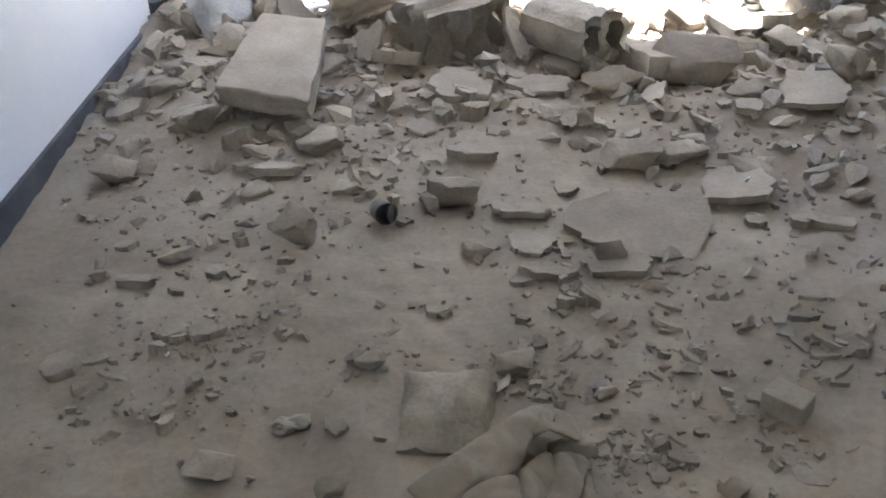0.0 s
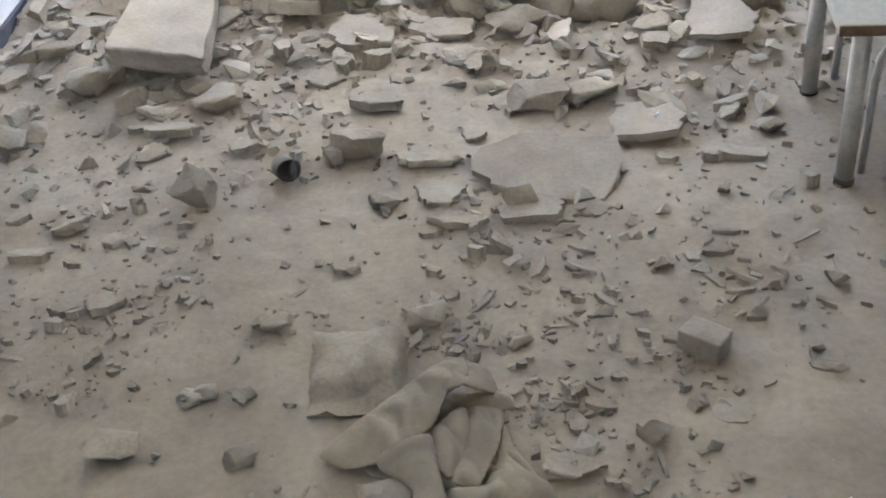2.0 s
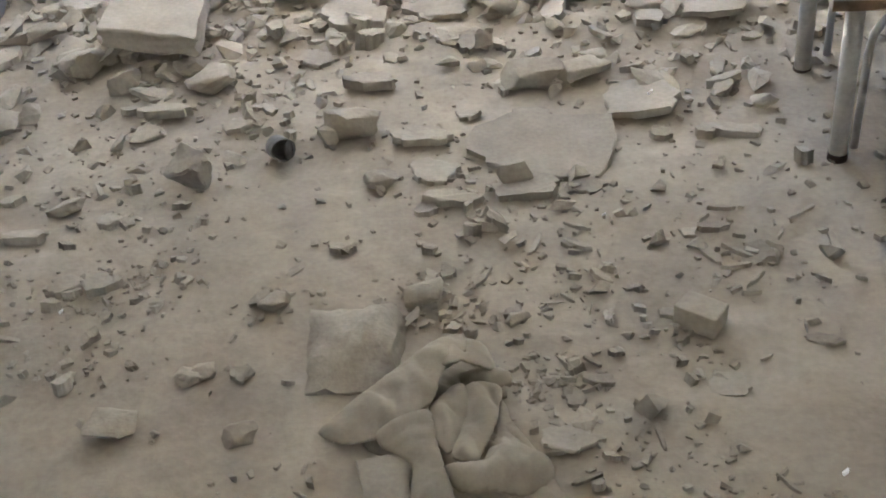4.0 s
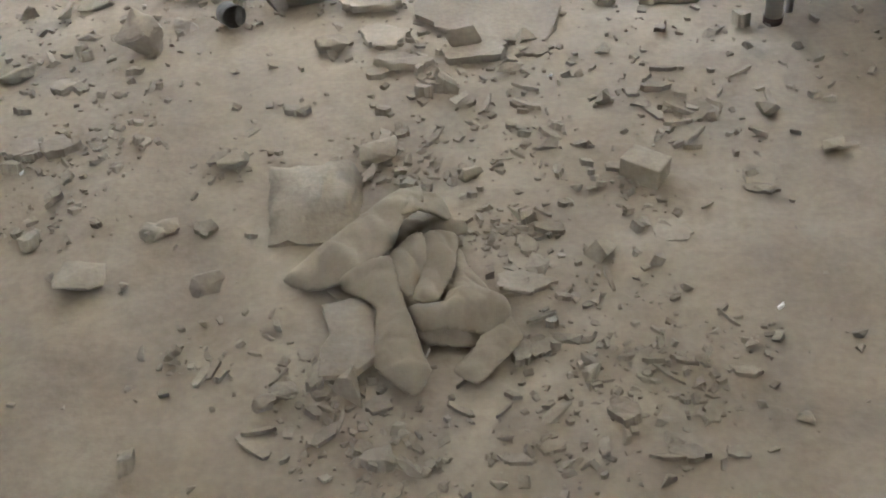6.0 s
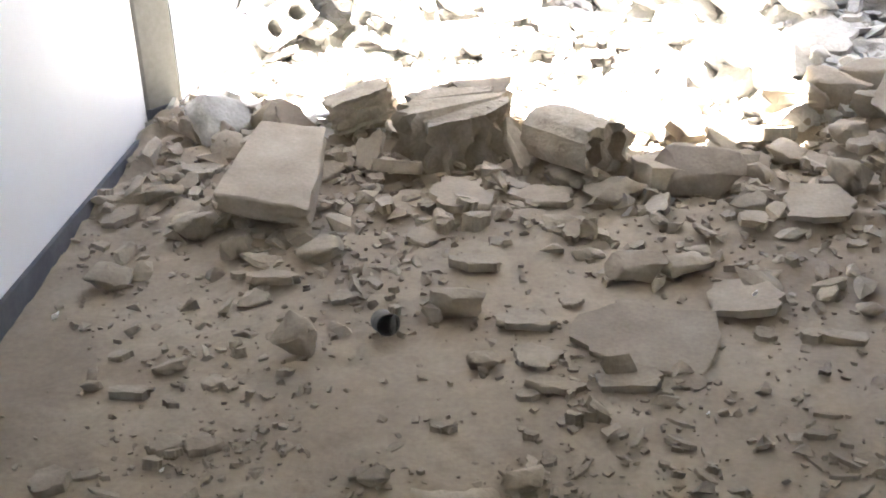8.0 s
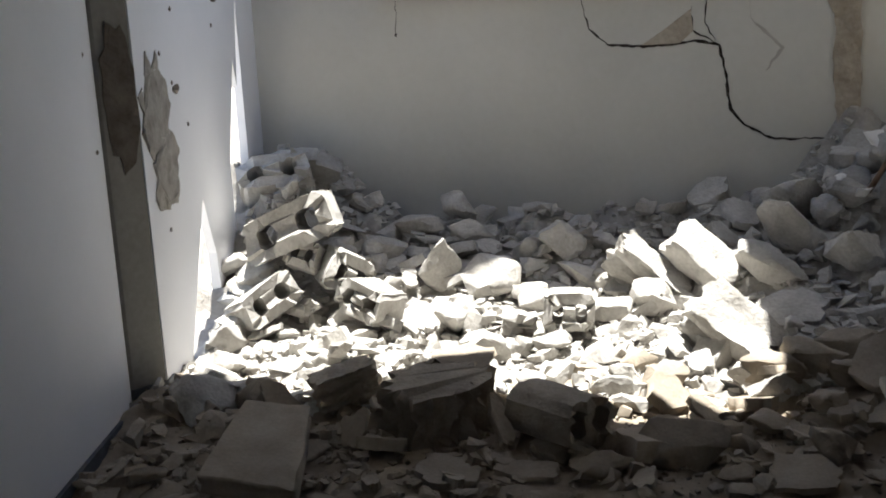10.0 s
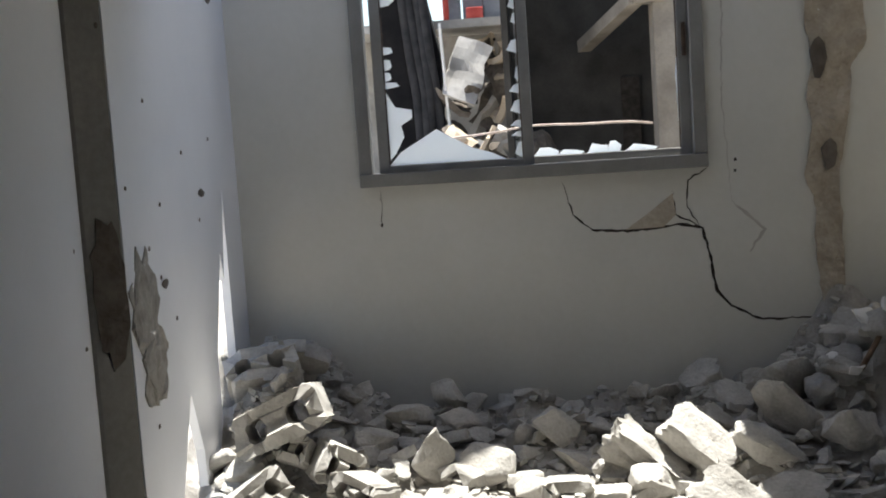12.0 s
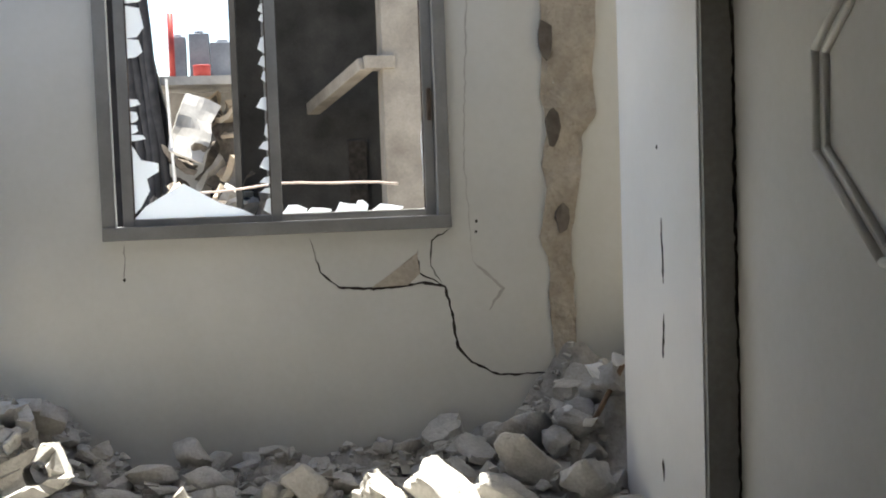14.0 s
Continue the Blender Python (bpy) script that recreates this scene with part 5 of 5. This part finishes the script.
def tin():
    t = tagged(new("tin_can"), "small scorched tin can lying on the floor", "can")
    bm = bmesh.new()
    rings = []
    for z, r in ((0.0, 0.026), (0.004, 0.029), (0.03, 0.027), (0.055, 0.029), (0.06, 0.027), (0.056, 0.024), (0.01, 0.024)):
        rings.append([bm.verts.new((r * math.cos(a) * (1 - 0.18 * (z > 0.02) * math.cos(a)), r * math.sin(a), z)) for a in [2 * math.pi * k / 20 for k in range(20)]])
    for a, b in zip(rings, rings[1:]):
        for k in range(20):
            bm.faces.new((a[k], a[(k + 1) % 20], b[(k + 1) % 20], b[k]))
    bm.faces.new(rings[0][::-1]); bm.faces.new(rings[-1])
    part("body", bm, CHAR, t, smooth=True)
    lid = bmesh.new()
    bmesh.ops.create_cone(lid, cap_ends=True, segments=18, radius1=0.024, radius2=0.022, depth=0.003)
    bmesh.ops.transform(lid, verts=lid.verts, matrix=pose(0.014, 0, 0.058, 0, 38, 0))
    part("lid", lid, CHAR, t, "bent tin lid")
    t.matrix_basis = pose(-0.575, 2.63, floor_at(-0.575, 2.63) + 0.026, 74, 10, 28)


tin()


# ---- bench ----
def bench():
    b = tagged(new("school_bench"), "low school bench, dusty laminate top on steel tube legs", "bench")
    b.matrix_basis = pose(0.70, 2.49, 0, 0, 0, -3)
    part("seat", boxes((-0.03, 0.50, -0.02, 0.64, 0.388, 0.414), bevel=0.004), LAMINATE, b)
    part("edge_band", boxes((-0.029, 0.498, -0.0235, -0.0205, 0.389, 0.412)), EDGE, b, "reddish chipboard front edge")
    for x, y in ((0.03, 0.03), (0.008, 0.45), (0.46, 0.03), (0.46, 0.45)):
        leg = tube([(x, y, 0.01), (x, y, 0.388)], 0.021, STEEL, "leg", b, seg=16)
        tube([(x, y, -0.012), (x, y, 0.02)], 0.023, RUBBER, "foot_cap", leg, "dark rubber foot cap", seg=14)
    for y in (0.075, 0.50):
        tube([(0.075, y, 0.0), (0.078, y, 0.24), (0.085, y, 0.29), (0.105, y, 0.325), (0.14, y, 0.335), (0.40, y, 0.335)], 0.0095, STEEL, "brace", b)
    tube([(0.03, 0.05, 0.34), (0.01, 0.43, 0.34)], 0.009, STEEL, "stretcher", b)


bench()


# ---- broken plaster on the left pier ----
def pier_damage():
    x, z = PIER_HOLE
    y, z2 = CORNER_BREAK
    for k, (dz, ry, rz) in enumerate(((0.12, 0.045, 0.17), (-0.1, 0.04, 0.15))):
        bm = prism(blob_outline(4.02 + 0.07 * k, z2 + dz, 0.13, rz, 16, 20 + k, 0.3), "x", BL - 0.012, BL + 0.005)
        bmesh.ops.subdivide_edges(bm, edges=bm.edges, cuts=3)
        roughen(bm, 0.011, 24, k)
        roughen(bm, 0.004, 70, k)
        part("broken_plaster", bm, GREY_BREAK, bay_left, "broken plaster edge")
    # thin dark patch: the cavity's shade is in its colour, nothing is hollowed
    bm = prism(blob_outline(0.068, z + 0.04, 0.062, 0.23, 22, 31, 0.12), "y", -0.004, 0.02)
    bmesh.ops.subdivide_edges(bm, edges=bm.edges, cuts=3)
    roughen(bm, 0.005, 22, 6)
    turn = math.degrees(math.atan2(YP + 0.026 - 3.775, BL - XL - 0.016))
    bmesh.ops.transform(bm, verts=bm.verts, matrix=pose(XL + 0.012, 3.772, 0, 0, 0, turn))
    part("dark_cavity", bm, CAVITY, pier_left, "dark patch painted for the shaded cavity in the pier")


pier_damage()


# ---- scattered stones and gravel ----
SPOTS = ((-0.23, 1.32, 0.10, 3.2), (-0.12, 1.21, 0.08, 2.6), (0.13, 1.23, 0.12, 2.2), (0.27, 1.42, 0.13, 1.6), (0.03, 1.78, 0.07, 4.0), (-0.16, 2.03, 0.10, 3.2), (0.09, 2.16, 0.13, 0.8), (0.42, 2.20, 0.13, 1.0), (-0.79, 2.16, 0.10, 3.4), (-0.95, 2.09, 0.08, 1.6), (-0.06, 2.42, 0.17, 3.0), (0.12, 2.42, 0.12, 2.0), (-0.38, 2.26, 0.05, 3.0), (0.36, 1.34, 0.10, 1.4), (-0.50, 1.44, 0.06, 1.6), (0.43, 1.46, 0.06, 1.2), (-0.51, 2.04, 0.06, 2.2), (0.32, 1.86, 0.06, 1.8), (0.45, 2.6, 0.25, 0.8), (-0.85, 2.55, 0.35, 1.0))


def on_garment(x, y):
    for outline, *_ in PANELS.values():
        crossed = False
        for (ax, ay, _), (bx, by, _) in zip(outline, outline[1:] + outline[:1]):
            if (ay > y) != (by > y) and x < ax + (y - ay) / (by - ay) * (bx - ax):
                crossed = not crossed
        if crossed:
            return True
    return -0.40 < x < -0.21 and 1.73 < y < 1.93


def density(x, y):
    if on_garment(x, y):
        return 0.0
    d = 0.014 + 0.42 * max(0, min(1, (y - 2.55) / 0.8)) + 0.45 * max(0, noise.noise(Vector((x * 2.4, y * 2.4, 4))) - 0.12)
    for cx, cy, r, a in SPOTS:
        d += 0.3 * a * math.exp(-((x - cx) ** 2 + (y - cy) ** 2) / (r * r))
    return d


def scatter():
    rnd = random.Random(21)
    made = 0
    while made < 230:
        x, y = rnd.uniform(XL + 0.06, XR - 0.05), rnd.uniform(1.1, 3.75)
        if rnd.random() * 1.6 > density(x, y):
            continue
        w = min(0.11, 0.018 + rnd.expovariate(1 / 0.018)) * (0.8 + 0.25 * max(0, y - 2))
        if rnd.random() < 0.5:
            rest("plaster_flake", FLAKES[rnd.randrange(8)], x, y, w * 1.2, w * rnd.uniform(0.3, 0.9), max(0.006, w * rnd.uniform(0.12, 0.3)), rnd.uniform(0, 360), rnd.uniform(-10, 10), rnd.uniform(-10, 10), 0.05, "small flake of plaster on the dusty floor", "rubble", "small plaster flakes")
        else:
            rest("pebble", SMALL[rnd.randrange(10)], x, y, w, w * rnd.uniform(0.6, 1), w * rnd.uniform(0.4, 0.8), rnd.uniform(0, 360), 0, 0, 0.15, "small broken stone on the dusty floor", "rubble", "small stones")
        made += 1
    made = 0
    while made < 290:
        x, y = rnd.uniform(BL + 0.08, 1.1), rnd.uniform(3.35, 5.3)
        w = min(0.2, 0.04 + rnd.expovariate(1 / 0.045))
        if rnd.random() < 0.35:
            rest("plaster_slab", CLEAN_SLABS[rnd.randrange(8)] if y > 3.7 else SLABS[rnd.randrange(14)], x, y, w * 1.3, w, w * rnd.uniform(0.2, 0.4), rnd.uniform(0, 360), rnd.uniform(-35, 35), rnd.uniform(-35, 35), 0.1, size_word(w) + " flat piece of broken plaster on the rubble heap", "rubble", "broken plaster pieces")
        else:
            rest("concrete_chunk", CLEAN_ROCKS[rnd.randrange(14)] if y > 3.7 else ROCKS[rnd.randrange(16)], x, y, w * 1.1, w * rnd.uniform(0.6, 1), w * rnd.uniform(0.5, 0.9), rnd.uniform(0, 360), rnd.uniform(-25, 25), rnd.uniform(-25, 25), 0.2, size_word(w) + " angular chunk of broken concrete in the heap", "rubble", "broken concrete chunks")
        made += 1


scatter()


def splinters():
    rnd = random.Random(77)
    for k in range(50):
        cx, cy, r = ((0.42, 2.15, 0.26), (0.30, 1.42, 0.3), (-0.2, 1.36, 0.25), (0.62, 2.2, 0.25), (0.05, 2.0, 0.3))[k % 5]
        x, y = rnd.gauss(cx, r * 0.6), rnd.gauss(cy, r * 0.6)
        if on_garment(x, y) or not (-1.4 < x < 1.2 and 1.1 < y < 3.2):
            continue
        l = rnd.uniform(0.03, 0.085)
        rest("splinter", FLAKES[rnd.randrange(8)], x, y, l, l * rnd.uniform(0.1, 0.22), rnd.uniform(0.006, 0.012), rnd.uniform(0, 360), rnd.uniform(-8, 8), rnd.uniform(-12, 12), 0.0, "thin pale splinter of plaster on the dusty floor", "rubble", "thin splinters")


splinters()


def gravel(name, count, y0, y1, s0, s1, label, seed, weight=1.6, mat=None):
    """Thousands of chips too small to tell apart, as one mesh."""
    rnd = random.Random(seed)
    corner = [(-1, -1, -1), (1, -1, -1), (1, 1, -1), (-1, 1, -1), (-1, -1, 1), (1, -1, 1), (1, 1, 1), (-1, 1, 1)]
    quads = [(0, 3, 2, 1), (4, 5, 6, 7), (0, 1, 5, 4), (1, 2, 6, 5), (2, 3, 7, 6), (3, 0, 4, 7)]
    verts, faces = [], []
    while len(faces) < count * 6:
        x, y = rnd.uniform(XL + 0.03, XR - 0.03), rnd.uniform(y0, y1)
        if y > YP and not BL + 0.03 < x < BR - 0.03:
            continue
        if rnd.random() * weight > density(x, y):
            continue
        s = s0 + (s1 - s0) * rnd.random() ** 3
        m = pose(x, y, floor_at(x, y) + s * 0.12, rnd.uniform(-25, 25), rnd.uniform(-25, 25), rnd.uniform(0, 360)) @ Matrix.Diagonal((s * 0.5, s * 0.5 * rnd.uniform(0.3, 0.95), s * 0.5 * rnd.uniform(0.35, 0.8), 1))
        n = len(verts)
        verts += [tuple(m @ Vector([c * rnd.uniform(0.55, 1.05) for c in p])) for p in corner]
        faces += [tuple(n + q for q in f) for f in quads]
    me = bpy.data.meshes.new(name)
    me.from_pydata(verts, [], faces)
    me.materials.append(mat or GRAVEL)
    tagged(new(name, me), label, "gravel", kind="stuff")


def crumbs(name, meshes, count, y0, y1, s0, s1, label, seed, weight, mat):
    """Small angular pieces, too many to count, joined in one mesh."""
    rnd = random.Random(seed)
    shapes = []
    for me in meshes:
        co = np.array([v.co for v in me.vertices])
        shapes.append((co, [tuple(p.vertices) for p in me.polygons]))
    verts, faces, made, n = [], [], 0, 0
    while made < count:
        x, y = rnd.uniform(XL + 0.04, XR - 0.04), rnd.uniform(y0, y1)
        if (y > YP - 0.1 and not BL + 0.05 < x < BR - 0.05) or rnd.random() * weight > density(x, y):
            continue
        s = s0 + (s1 - s0) * rnd.random() ** 2.6
        co, fs = shapes[rnd.randrange(len(shapes))]
        m = np.array(pose(0, 0, 0, rnd.uniform(-22, 22), rnd.uniform(-22, 22), rnd.uniform(0, 360)).to_3x3() @ Matrix.Diagonal((s * rnd.uniform(0.8, 1.5), s * rnd.uniform(0.5, 1), s * rnd.uniform(0.2, 0.65))))
        p = co @ m.T
        p += np.array((x, y, floor_at(x, y) - p[:, 2].min() - 0.12 * s))
        verts.append(p)
        faces += [tuple(n + q for q in f) for f in fs]
        n += len(co)
        made += 1
    me = bpy.data.meshes.new(name)
    me.from_pydata(np.concatenate(verts).tolist(), [], faces)
    me.materials.append(mat)
    tagged(new(name, me), label, "rubble", kind="stuff")


crumbs("plaster_crumbs", SMALL + FLAKES, 640, 1.05, 3.75, 0.014, 0.06, "small plaster and stone fragments strewn over the dust", 31, 1.7, STONE)
crumbs("opening_rubble", ROCKS[:6] + SMALL + FLAKES[:4], 480, 2.85, 3.9, 0.03, 0.10, "close-packed rubble at the foot of the opening", 32, 1.5, STONE)
crumbs("bay_rubble", CLEAN_ROCKS[:8] + SMALL, 900, 3.7, 5.36, 0.04, 0.16, "close-packed broken concrete on the sunlit heap", 33, 1.0, CLEAN)
crumbs("floor_crumbs", SMALL + FLAKES, 950, 1.0, 2.15, 0.006, 0.028, "plaster crumbs strewn round the garment", 35, 1.3, STONE)
gravel("gravel", 3000, 1.0, 3.8, 0.006, 0.03, "fine gravel and plaster crumbs in beige dust", 3)
gravel("heap_gravel", 4200, 3.7, 5.38, 0.012, 0.07, "coarse crumbled concrete on the rubble heap", 4, 1.0, CLEAN)


# ---- things wedged in the corner pile ----
stick = tube([(1.033, 4.84, 0.494), (1.121, 4.876, 0.623), (1.197, 4.9, 0.74)], 0.011, WOOD_STICK, "broken_stick", seg=8)
tagged(stick, "thin broken brown stick leaning on the corner stones", "stick")
rest("tile_piece", mesh_of(boxes((-0.5, 0.5, -0.5, 0.5, 0, 1), bevel=0.08), CLAY, "tile_piece"), 0.957, 4.9, 0.075, 0.05, 0.085, 20, 10, 25, 0.0, "broken orange red clay piece among the corner stones", "rubble", "", 0.429)
# white chips painted in for the sunlit spots on the corner stones
for x, y, z, w, k in ((0.936, 4.9, 0.509, 0.085, 3), (1.11, 4.93, 0.661, 0.10, 5), (1.17, 4.88, 0.737, 0.06, 8), (1.022, 4.83, 0.497, 0.06, 9)):
    rest("plaster_chip", WHITE_CHIPS[k % 4], x, y, w, w * 0.8, w, 40 * k, 15, 10, 0.0, "small white chip standing for a sunlit spot on the corner stones", "rubble", "white plaster chips", z)
# tiny white chips painted in for bright glints on the floor
for x, y, w in ((0.335, 2.80, 0.016), (0.535, 1.53, 0.014), (-0.40, 1.90, 0.010), (-0.93, 2.02, 0.012), (-1.41, 2.62, 0.022), (0.19, 2.30, 0.010)):
    rest("plaster_chip", WHITE_CHIPS[1], x, y, w, w * 0.8, w, 40, 0, 0, 0.0, "tiny white chip standing for a glint on the dust", "rubble", "white plaster chips", floor_at(x, y) + (0.035 if y > 2.7 and x > 0 else 0.002))
